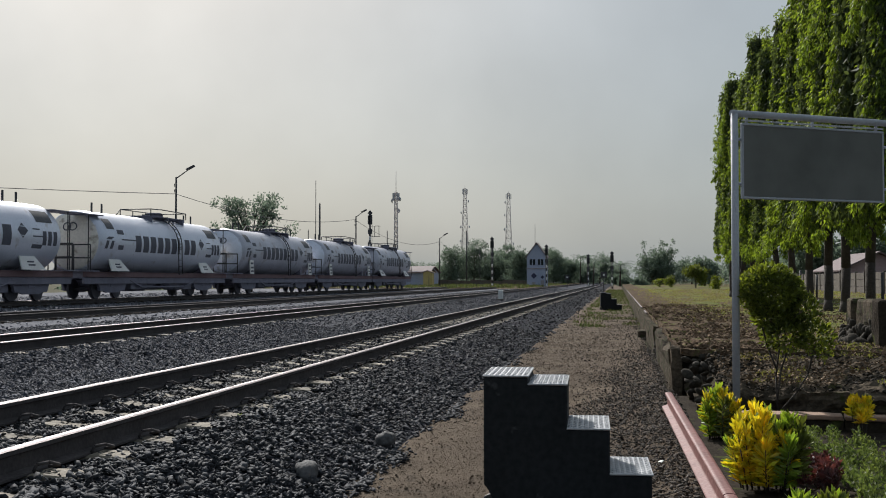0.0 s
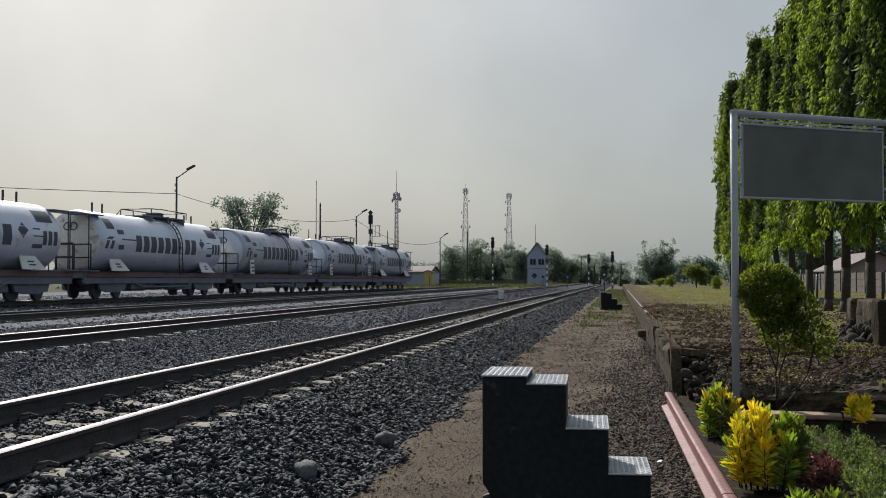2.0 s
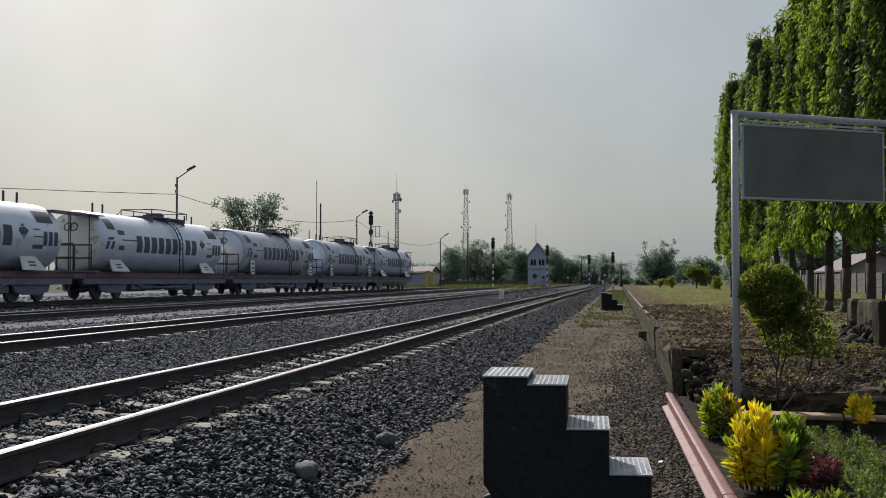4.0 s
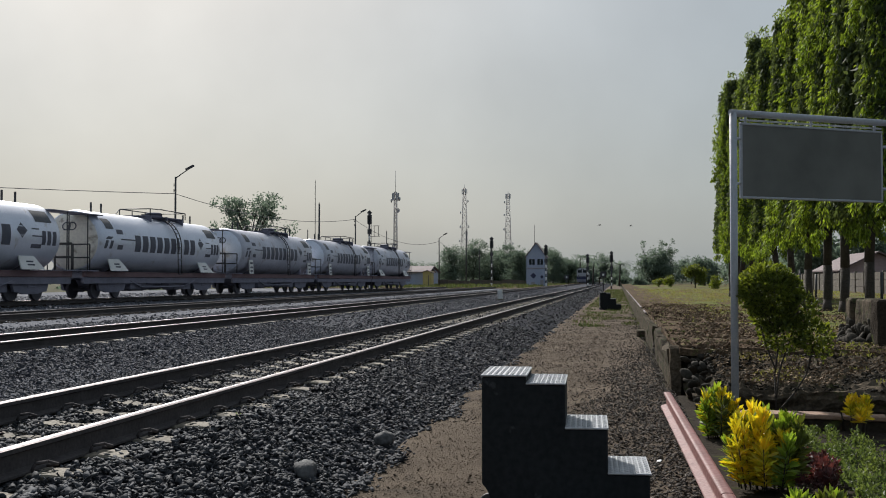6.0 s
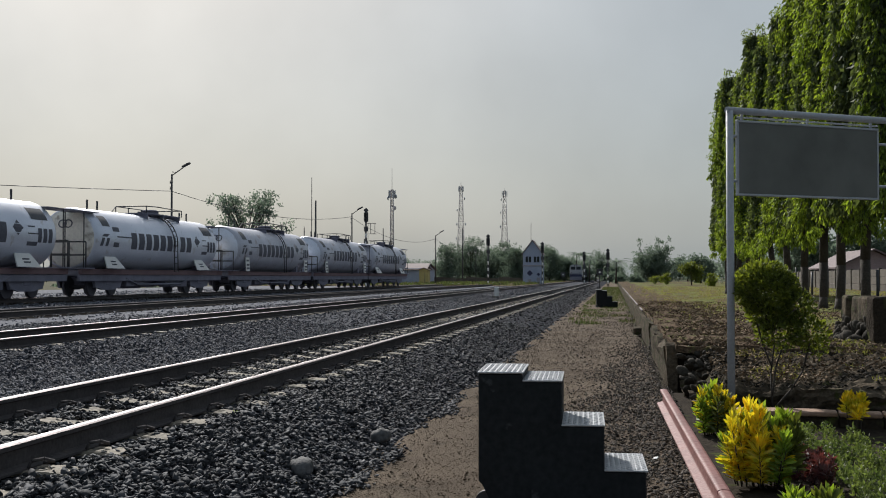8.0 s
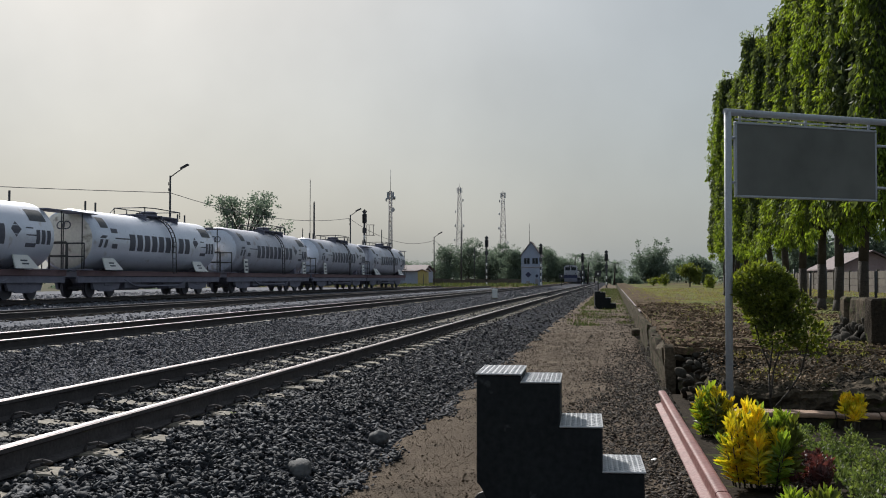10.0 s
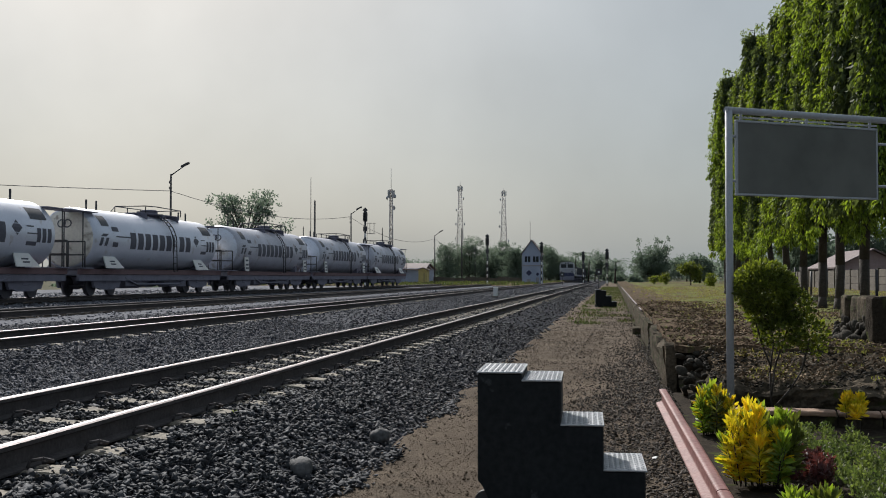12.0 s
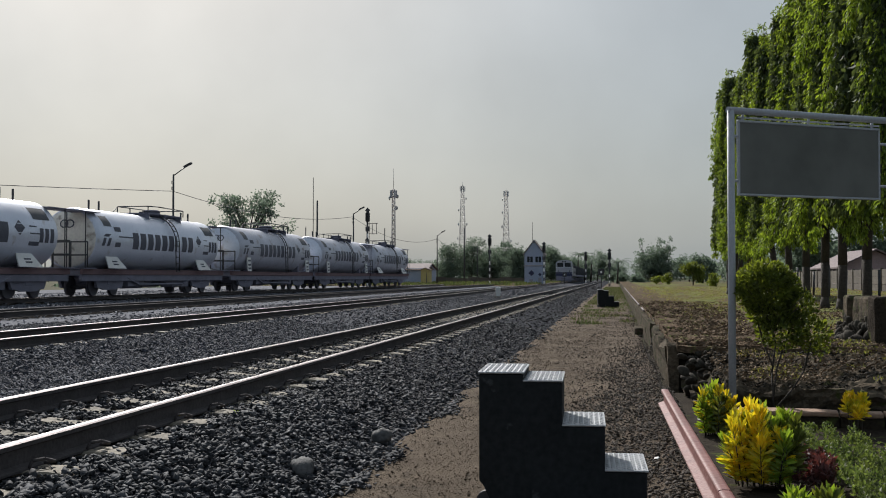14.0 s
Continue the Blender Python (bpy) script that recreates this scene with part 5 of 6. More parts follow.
def house(name, label, x0, x1, y0, y1, wall_h, ridge_h, wall_m, roof_m, along_y=True, over=0.5):
    root = thing(name, label, "house", ((x0 + x1) / 2, (y0 + y1) / 2, 0))
    w, d = (x1 - x0) / 2, (y1 - y0) / 2
    for a in ((-w, w, -d, -d + 0.15), (-w, w, d - 0.15, d), (-w, -w + 0.15, -d + 0.15, d - 0.15), (w - 0.15, w, -d + 0.15, d - 0.15)):
        bm = new_bm()
        box(bm, *a, -0.1, wall_h)
        part("wall", bm, wall_m, root)
    for s in (-1, 1):
        bm = new_bm()
        if along_y:
            pts = [(s * (w + over), -d - over, wall_h - 0.25), (s * (w + over), d + over, wall_h - 0.25), (0, d + over, ridge_h), (0, -d - over, ridge_h)]
        else:
            pts = [(-w - over, s * (d + over), wall_h - 0.25), (w + over, s * (d + over), wall_h - 0.25), (w + over, 0, ridge_h), (-w - over, 0, ridge_h)]
        f = bm.faces.new([bm.verts.new(p) for p in pts])
        ex = bmesh.ops.extrude_face_region(bm, geom=[f])
        for v in ex["geom"]:
            if isinstance(v, bmesh.types.BMVert):
                v.co.z += 0.1
        bmesh.ops.recalc_face_normals(bm, faces=bm.faces[:])
        part("roof_slope", bm, roof_m, root)
    for s in (-1, 1):
        bm = new_bm()
        if along_y:
            tri = [(-w + 0.02, s * (d - 0.02), wall_h), (w - 0.02, s * (d - 0.02), wall_h), (0, s * (d - 0.02), ridge_h - 0.05)]
        else:
            tri = [(s * (w - 0.02), -d + 0.02, wall_h), (s * (w - 0.02), d - 0.02, wall_h), (s * (w - 0.02), 0, ridge_h - 0.05)]
        f = bm.faces.new([bm.verts.new(p) for p in tri])
        ex = bmesh.ops.extrude_face_region(bm, geom=[f])
        for v in ex["geom"]:
            if isinstance(v, bmesh.types.BMVert):
                v.co += Vector((0, -s * 0.12, 0)) if along_y else Vector((-s * 0.12, 0, 0))
        bmesh.ops.recalc_face_normals(bm, faces=bm.faces[:])
        part("gable", bm, wall_m, root)
    return root


house("house", "low house with a pale sheet roof behind the wall", 17.5, 25, 52, 66, 2.1, 3.4, M_CWALL, M_SHEET)
house("house", "faded pink house with a pale sheet roof behind the wall", 15.2, 19.3, 77, 87, 2.05, 3.05, M_PINKWALL, M_ROOF)
house("house", "low tiled house behind the boundary wall", 20.0, 26, 74, 90, 2.2, 3.6, M_CWALL, M_ROOF)
house("house", "low tiled house behind the boundary wall", 17.0, 26, 34, 47, 2.0, 3.0, M_CWALL, M_ROOF)
# ---- signal cabin ----
def signal_cabin():
    root = house("signal_cabin", "two-storey pale blue signal cabin with a steep gable roof", -14.3, -11.3, 173, 178, 5.0, 7.1, M_CABIN, M_ROOF, True, 0.25)
    bm = new_bm()
    box(bm, -1.62, 1.62, -2.62, 2.62, 3.0, 3.18, 0.02)
    part("storey_band", bm, M_SHEET, root)
    for x in (-0.62, 0.68):
        bm = new_bm()
        box(bm, x - 0.5, x + 0.5, -2.56, -2.50, 3.55, 4.6)
        wf = part("window", bm, M_CABIN, root)
        for q in (-0.24, 0.24):
            bm = new_bm()
            box(bm, x + q - 0.2, x + q + 0.2, -2.575, -2.555, 3.62, 4.53)
            part("pane", bm, M_GLASS, wf)
    for y in (-1.4, 0.0, 1.4):
        bm = new_bm()
        box(bm, 1.50, 1.56, y - 0.5, y + 0.5, 3.55, 4.6)
        part("window", bm, M_GLASS, root)
    for x, z, s in ((-0.4, 1.9, 0.34), (0.95, 1.7, 0.2)):
        bm = new_bm()
        box(bm, -s, s, -0.03, 0.03, -s, s, m=pose(x, -2.54, z, 0, 45, 0))
        part("plain_emblem", bm, M_NAVY, root)
    bm = new_bm()
    box(bm, -0.75, -0.15, -2.55, -2.50, 0.2, 0.9)
    part("meter_box", bm, M_SHEET, root)
    bm = new_bm()
    box(bm, 0.7, 1.2, -2.55, -2.50, 0.15, 1.2)
    part("low_door", bm, M_SHEET, root)
    bm = new_bm()
    rod(bm, (-0.5, 1.5, 5), (-0.5, 1.5, 10.2), 0.05, 0.03, 6)
    part("antenna", bm, M_STEEL, root)


signal_cabin()


# ---- signals, lamps, poles ----
def colour_signal(label, at, h, lit=False, ladder=False):
    root = thing("colour_light_signal", label, "railway signal", at, "colour-light signals")
    bm = new_bm()
    rod(bm, (0, 0, -0.1), (0, 0, h - 1.1), 0.085, n=10)
    part("mast", bm, M_STEEL, root)
    z = 0.35
    while z < h - 3.0:
        bm = new_bm()
        rod(bm, (0, 0, z), (0, 0, z + 0.42), 0.089, n=10)
        part("mast_band", bm, M_WHITE, root, "white painted band")
        z += 0.84
    bm = new_bm()
    box(bm, -0.24, 0.24, -0.12, 0.12, h - 1.35, h - 0.3, 0.1)
    hd = part("head", bm, M_STEEL, root)
    bm = new_bm()
    box(bm, -0.2, 0.2, -0.03, 0.03, -0.2, 0.2, m=pose(0, -0.02, h - 0.12, 0, 45, 0))
    part("route_plate", bm, M_STEEL, root)
    for k in range(3):
        z = h - 1.14 + 0.31 * k
        bm = new_bm()
        rod(bm, (0, -0.1, z), (0, -0.3, z), 0.11, n=12, caps=False)
        rod(bm, (0, -0.11, z), (0, -0.13, z), 0.1, n=12)
        part("lamp_hood", bm, M_STEEL, hd)
    if lit:
        bm = new_bm()
        rod(bm, (0, -0.13, h - 1.14), (0, -0.15, h - 1.14), 0.085, n=12)
        part("lens", bm, M_GREENLAMP, hd)
    bm = new_bm()
    box(bm, -0.22, 0.22, -0.05, 0.05, h - 2.35, h - 1.85, 0.02)
    part("aspect_box", bm, M_STEEL, root)
    if ladder:
        for z in (h - 2.6, h - 1.5):
            bm = new_bm()
            pipe(bm, [(0.1, 0, z), (0.95, 0, z), (0.95, 0.6, z)], 0.03)
            part("platform_rail", bm, M_STEEL, root)
        bm = new_bm()
        rod(bm, (0.95, 0, h - 2.6), (0.95, 0, h - 1.5), 0.03, n=6)
        rod(bm, (0.5, 0, h - 2.6), (0.5, 0, h - 1.5), 0.03, n=6)
        part("platform_rail", bm, M_STEEL, root)
    bm = new_bm()
    for x in (-0.16, 0.16):
        rod(bm, (x, 0.25, 0), (x, 0.25, h - 1.3), 0.02, n=5)
    z = 0.3
    while z < h - 1.4:
        rod(bm, (-0.16, 0.25, z), (0.16, 0.25, z), 0.014, n=5)
        z += 0.33
    part("ladder", bm, M_STEEL, root)


colour_signal("black colour-light signal with a ladder platform behind the wagons", (-25.76, 112, 0), 8.4, ladder=True)
colour_signal("black colour-light signal mast between the tracks", (-16.06, 140, 0), 6.65)
colour_signal("black colour-light signal beside the signal cabin", (-9.72, 150, 0), 5.95)
colour_signal("black colour-light signal between the running lines", (-4.57, 170, 0), 5.1)
colour_signal("black colour-light signal at the end of the path", (-0.83, 150, 0), 5.0)


def line_board(label, at, h, s):
    root = thing("line_side_board", label, "railway sign", at, "line-side boards")
    bm = new_bm()
    rod(bm, (0, 0, -0.1), (0, 0, h), 0.045, n=8)
    part("post", bm, M_STEEL, root)
    bm = new_bm()
    box(bm, -s, s, -0.05, -0.02, h - s * 2, h, 0.006)
    pl = part("plate", bm, M_STEEL, root)
    bm = new_bm()
    box(bm, -s * 0.3, s * 0.3, -0.056, -0.051, h - s * 1.3, h - s * 0.7)
    part("mark", bm, M_WHITE, pl)


line_board("small square black board on a post beside the path", (-1.32, 102, 0), 1.98, 0.28)
line_board("small dark board on a post near the loco line", (-6.9, 150, 0), 1.9, 0.3)


def lamp_post(label, at, h, reach, side=1):
    root = thing("yard_lamp_post", label, "lamp post", at, "yard lamps")
    bm = new_bm()
    rod(bm, (0, 0, -0.1), (0, 0, h), 0.09, 0.06, 10)
    part("pole", bm, M_STEEL, root)
    bm = new_bm()
    pipe(bm, [(0, 0, h - 0.1), (side * reach * 0.75, 0, h + reach * 0.42)], 0.04)
    part("arm", bm, M_STEEL, root)
    bm = new_bm()
    box(bm, -0.02, 0.62, -0.12, 0.12, -0.07, 0.07, 0.04, m=pose(side * reach * 0.62, 0, h + reach * 0.40, 0, -26 if side > 0 else 206, 0))
    part("lamp_head", bm, M_STEEL, root)
    for k in (0.35, 0.75):
        bm = new_bm()
        rod(bm, (-0.11, 0, h - 0.3 - k), (-0.11, 0, h - k - 0.1), 0.03, n=6)
        part("insulator", bm, M_STEEL, root)


lamp_post("tall dark yard lamp post behind the tank wagons", (-29.57, 70, 0), 8.2, 1.2)
lamp_post("yard lamp post standing beyond the tank wagons", (-26.8, 110, 0), 7.85, 0.95)
lamp_post("yard lamp post near the yard buildings", (-24.57, 150, 0), 7.1, 0.95)
lamp_post("yard lamp post in front of the far wood", (-29.0, 230, 0), 8.0, 2.0)


def pole(label, x, y, h, r=0.07):
    root = thing("service_pole", label, "pole", (x, y, 0), "service poles")
    bm = new_bm()
    rod(bm, (0, 0, -0.1), (0, 0, h), r, r * 0.7, 8)
    part("shaft", bm, M_STEEL, root)
    bm = new_bm()
    rod(bm, (0, 0, h), (0, 0, h + 0.12), r * 0.3, n=6)
    part("finial", bm, M_STEEL, root)


pole("thin tall aerial pole", -33.93, 120, 12.5, 0.05)
pole("dark steel service pole", -33.46, 120, 9.9, 0.13)
pole("dark steel service pole", -31.9, 110, 6.4, 0.07)
pole("dark steel service pole", -25.2, 118, 6.6, 0.07)
pole("pale pole in front of the wood", -33.5, 242, 12.2, 0.16)
pole("short pole beside the yard buildings", -24.0, 138, 1.8, 0.05)


def cable(pts, sag, label):
    bm = new_bm()
    for a, b_ in zip(pts, pts[1:]):
        a, b_ = Vector(a), Vector(b_)
        line = [a.lerp(b_, i / 12) - Vector((0, 0, sag * 4 * (i / 12) * (1 - i / 12))) for i in range(13)]
        pipe(bm, line, 0.022, 4)
    tagged(mesh_object("overhead_cable", bm, M_STEEL), label, "cable", group="overhead cables")


cable([(-40.5, 40, 5.85), (-29.6, 70, 7.05)], 0.1, "slack overhead cable running to the lamp post")
cable([(-29.6, 70, 7.05), (-26.8, 110, 7.5)], 0.9, "slack overhead cable running on between the lamp posts")
cable([(-26.8, 110, 7.4), (-24.57, 150, 6.6), (-29, 230, 7.6)], 1.3, "sagging overhead cable over the yard")


# ---- lattice masts ----
def lattice_mast(label, at, h, w0, w1, dishes, top_pole, bays=18):
    root = thing("lattice_mast", label, "telecom mast", at, "telecom masts")
    for sx in (-1, 1):
        for sy in (-1, 1):
            bm = new_bm()
            rod(bm, (sx * w0, sy * w0, 0), (sx * w1, sy * w1, h), 0.09, 0.06, 6)
            part("leg", bm, M_MAST, root)
    for k in range(bays):
        za, zb = h * k / bays, h * (k + 1) / bays
        wa, wb = w0 + (w1 - w0) * k / bays, w0 + (w1 - w0) * (k + 1) / bays
        bm = new_bm()
        for s in (-1, 1):
            rod(bm, (-wa, s * wa, za), (wb, s * wb, zb), 0.045, n=4)
            rod(bm, (wa, s * wa, za), (-wb, s * wb, zb), 0.045, n=4)
            rod(bm, (s * wa, -wa, za), (s * wb, wb, zb), 0.045, n=4)
            rod(bm, (-wb, s * wb, zb), (wb, s * wb, zb), 0.045, n=4)
            rod(bm, (s * wb, -wb, zb), (s * wb, wb, zb), 0.045, n=4)
        part("brace_bay", bm, M_MAST, root)
    for z, a in dishes:
        bm = new_bm()
        r = w0 + (w1 - w0) * z / h + 0.5
        rod(bm, (math.cos(a) * r, math.sin(a) * r, z), (math.cos(a) * (r + 0.35), math.sin(a) * (r + 0.35), z), 0.55, 0.3, 12)
        part("dish", bm, M_GALV, root)
    bm = new_bm()
    rod(bm, (0, 0, h - 0.5), (0, 0, h + top_pole), 0.07, 0.04, 6)
    part("top_pole", bm, M_MAST, root)
    for i in range(6):
        a = i * math.pi / 3
        bm = new_bm()
        box(bm, -0.14, 0.14, -0.08, 0.08, -0.9, 0.9, 0.02, m=pose(math.cos(a) * (w1 + 0.45), math.sin(a) * (w1 + 0.45), h - 1.1, 0, 0, math.degrees(a) + 90))
        part("panel_antenna", bm, M_GALV, root)
    return root


lattice_mast("slender lattice radio mast with a top whip", (-51.3, 250, 0), 21.8, 0.42, 0.3, ((20.2, 0.3), (19.8, 3.3), (17.5, 1.0)), 5.0, 20)
lattice_mast("tapering steel lattice telecom tower", (-53.2, 380, 0), 33.5, 1.5, 0.42, ((15, 3.2), (20, 3.1), (20, 0.1), (25, 3.3), (29, 0.1)), 1.4, 16)
lattice_mast("tapering steel lattice telecom tower", (-37.8, 380, 0), 31.6, 1.5, 0.42, ((14, 0.2), (19, 3.0), (24, 3.2), (28.5, 3.2)), 0.8, 16)


# ---- yard buildings beyond the wagons ----
house("yard_shed", "low blue-white yard building beyond the last wagon", -36.5, -28.6, 163, 168, 2.6, 2.9, M_CABIN, M_ROOF, False)
house("yard_shed", "long low pale shed with a grey sheet roof", -52, -33.6, 190, 204, 2.8, 3.7, M_CABIN, M_ROOF, False)
house("small_hut", "small yellow-painted trackside hut", -28.5, -27.2, 159, 161, 2.5, 2.6, M_YELLOW, M_ROOF, True, 0.15)
root = thing("yard_wall", "low grey wall in front of the wood", "wall", (-24, 200, 0), kind="structure")
for i in range(9):
    bm = new_bm()
    box(bm, -9 + 2 * i, -7.03 + 2 * i, -0.1, 0.1, 0, 1.3 - 0.12 * (i % 3), 0.01)
    part("wall_panel", bm, M_CWALL, root)

# white kilometre post between the running lines
root = thing("distance_post", "small white distance post between the tracks", "post", (-6.2, 58, 0.1))
bm = new_bm()
box(bm, -0.13, 0.13, -0.09, 0.09, -0.05, 0.58, 0.03)
part("shaft", bm, M_WHITE, root)
bm = new_bm()
box(bm, -0.18, 0.18, -0.14, 0.14, -0.05, 0.1, 0.02)
part("foot", bm, M_CWALL, root)


# ---- train on the loop line ----
def loco():
    root = thing("diesel_locomotive", "white diesel locomotive with a dark lower front, drawing a train", "locomotive", (-8.62, 185, RAIL_Z))
    bm = new_bm()
    sweep(bm, [(-1.38, 1.55), (1.38, 1.55), (1.38, 3.15), (1.18, 3.58), (0.6, 3.75), (-0.6, 3.75), (-1.18, 3.58), (-1.38, 3.15)], 0.15, 2.6)
    part("cab", bm, M_LOCO, root)
    bm = new_bm()
    box(bm, -1.30, 1.30, -0.25, 0.15, 1.45, 2.55, 0.08)
    part("nose", bm, M_LOCO, root)
    bm = new_bm()
    box(bm, -1.385, 1.385, -0.27, 15.6, 1.02, 1.5, 0.02)
    part("frame_sill", bm, M_NAVY, root, "dark blue frame sill")
    bm = new_bm()
    box(bm, -1.3, 1.3, -0.32, 0.1, 0.28, 1.02, 0.03)
    part("pilot", bm, M_TANKLOW, root)
    bm = new_bm()
    sweep(bm, [(-0.95, 1.5), (0.95, 1.5), (0.95, 3.3), (0.6, 3.6), (-0.6, 3.6), (-0.95, 3.3)], 2.61, 15.3)
    part("long_hood", bm, M_LOCO, root)
    for x0, x1 in ((-1.12, -0.12), (0.12, 1.12)):
        bm = new_bm()
        box(bm, x0, x1, 0.11, 0.16, 2.62, 3.3, 0.02)
        part("windscreen", bm, M_GLASS, root)
    for x in (-1.40, 1.36):
        bm = new_bm()
        box(bm, x, x + 0.04, 0.8, 1.9, 2.55, 3.2, 0.01)
        part("side_window", bm, M_GLASS, root)
    bm = new_bm()
    box(bm, -1.32, 1.32, -0.275, -0.245, 1.52, 1.72)
    part("front_stripe", bm, M_NAVY, root)
    for x in (-0.22, 0.22):
        bm = new_bm()
        rod(bm, (x, 0.12, 3.5), (x, 0.06, 3.5), 0.12, n=14)
        part("headlight", bm, M_GLASS, root)
    for x in (-0.95, 0.95):
        bm = new_bm()
        rod(bm, (x, -0.24, 1.9), (x, -0.29, 1.9), 0.1, n=12)
        part("marker_light", bm, M_GLASS, root)
    for sx in (-1, 1):
        bm = new_bm()
        for y in (2.8, 5, 7.2, 9.4, 11.6, 13.8, 15.5):
            rod(bm, (sx * 1.33, y, 1.5), (sx * 1.33, y, 2.5), 0.02, n=5)
        rod(bm, (sx * 1.33, 2.8, 2.5), (sx * 1.33, 15.5, 2.5), 0.02, n=5)
        part("hand_rail", bm, M_WHITE, root)
    bm = new_bm()
    box(bm, -1.1, 1.1, 6.0, 9.6, 0.35, 1.0, 0.1)
    part("fuel_tank", bm, M_TANKLOW, root)
    bm = new_bm()
    box(bm, -0.14, 0.14, -0.75, -0.3, 0.66, 0.9, 0.04)
    part("coupler", bm, M_TANKLOW, root)
    wheels = []
    for y in (3.1, 12.5):
        for sx in (-1, 1):
            bm = new_bm()
            box(bm, sx * 0.86 - 0.06, sx * 0.86 + 0.06, y - 2.1, y + 2.1, 0.45, 0.85, 0.05)
            part("bogie_frame", bm, M_TANKLOW, root)
        for d in (-1.6, 0, 1.6):
            bm = new_bm()
            wheelset(bm)
            ob = part("wheelset", bm, M_TANKLOW, root)
            ob.location = (0, y + d, 0.45)
            wheels.append((ob, y + d))
    return root, wheels


def open_wagon(label):
    root = thing("goods_wagon", label, "goods wagon", (0, 0, 0), "wagons of the moving train")
    bm = new_bm()
    box(bm, -1.25, 1.25, 0.3, 13.7, 1.0, 1.3, 0.02)
    part("floor_frame", bm, M_TANKLOW, root)
    for a in ((-1.22, -1.14, 0.4, 13.6), (1.14, 1.22, 0.4, 13.6), (-1.14, 1.14, 0.4, 0.48), (-1.14, 1.14, 13.52, 13.6)):
        bm = new_bm()
        box(bm, *a, 1.3, 2.95, 0.01)
        part("side_wall", bm, M_CARGO, root)
    for i in range(9):
        for sx in (-1.25, 1.25):
            bm = new_bm()
            y = 0.6 + 1.58 * i
            box(bm, sx - 0.03, sx + 0.03, y, y + 0.12, 1.3, 2.9)
            part("rib", bm, M_CARGO, root)
    for y in (2.6, 11.4):
        for sx in (-1, 1):
            bm = new_bm()
            box(bm, sx * 0.84 - 0.05, sx * 0.84 + 0.05, y - 1.2, y + 1.2, 0.4, 0.75, 0.05)
            part("bogie_frame", bm, M_TANKLOW, root)
        for d in (-0.9, 0.9):
            bm = new_bm()
            wheelset(bm)
            ob = part("wheelset", bm, M_TANKLOW, root)
            ob.location = (0, y + d, 0.42)
    return root


LOCO, LOCO_WHEELS = loco()
WAGON = open_wagon("dark grey open goods wagon behind the locomotive")
TRAIN = [(LOCO, 0.0), (WAGON, 16.2)] + [(copy_thing(WAGON, pose(-8.62, 185 + 16.2 + 14.2 * k, RAIL_Z)), 16.2 + 14.2 * k) for k in range(1, 6)]
# ---- loose stones, litter, grass ----
def scatter_ballast():
    near, beyond = [], []
    spans = ((4.0, 8.5, 34000, (0.010, 0.024), (ICO_V, ICO_F)), (8.5, 12, 42000, (0.011, 0.025), (OCT_V, OCT_F)), (12, 24, 62000, (0.014, 0.029), (OCT_V, OCT_F)), (24, 60, 26000, (0.023, 0.044), (OCT_V, OCT_F)), (60, 130, 13000, (0.05, 0.09), (OCT_V, OCT_F)))
    for y0, y1, n, (s0, s1), base in spans:
        y = rng.uniform(y0, y1, n)
        lo = -0.62 * y - 1.6
        x = -1.36 + (np.maximum(lo, -13) + 1.36) * rng.random(n) ** 0.9
        s = rng.uniform(s0, s1, n)
        # loose stones run out over the edge of the path
        edge = -1.52 + 0.09 * np.sin(y * 2.1) + 0.06 * np.sin(y * 5.3 + 1)
        keep = x < edge + np.abs(rng.normal(0, 0.05, n))
        # clear of the rails and thin on the sleepers
        for c in (-3.49, -8.62):
            for g in (-0.5685, 0.5685):
                keep &= np.abs(x - c - g) > 0.085
        on_sleeper = (np.abs(x + 3.49) < 0.98) & (np.abs(((y + 39.92 + 0.3) % 0.6) - 0.3) < 0.12)
        dx = x + 3.49
        bare = ((dx > 0.66) & (dx < 0.86)) | ((dx > -0.32) & (dx < 0.46)) | ((dx < -0.70) & (dx > -0.86))
        bare &= rng.random(n) < 0.93
        keep &= ~(on_sleeper & bare)
        x, y, s, over = x[keep], y[keep], s[keep], on_sleeper[keep]
        z = bed_z(x) + rng.uniform(-0.012, 0.012, len(x)) + 0.008
        z = np.where(over, RAIL_Z - 0.14 + 0.002, z)
        z = np.where(x > -1.56, 0.012, z)
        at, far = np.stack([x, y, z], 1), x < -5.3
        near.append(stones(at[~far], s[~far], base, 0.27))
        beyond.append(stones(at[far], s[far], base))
    n = 20000
    y = 18 + 75 * rng.random(n) ** 1.3
    x = rng.uniform(-36, -13, n)
    clear = np.ones(n, bool)
    for g in (-0.5685, 0.5685):
        clear &= (np.abs(x + 14.9 - g) > 0.12) & (np.abs(x + 23.7 - g) > 0.12)
    x, y = x[clear], y[clear]
    v, f = stones(np.stack([x, y, bed_z(x) + 0.01], 1), rng.uniform(0.028, 0.055, len(x)) * np.where(x < -20, 1.5, 1), (OCT_V, OCT_F), 0.3)
    tagged(soup("yard_stones", v, f, M_YARDSTONE), "loose grey stones between the sidings, paled for haze", "ballast", kind="stuff")
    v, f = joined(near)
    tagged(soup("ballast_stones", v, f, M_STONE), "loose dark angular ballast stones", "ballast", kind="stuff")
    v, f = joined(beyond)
    tagged(soup("loop_ballast_stones", v, f, M_LOOPSTONE), "grey ballast stones beyond the main track, paled for haze", "ballast", kind="stuff")


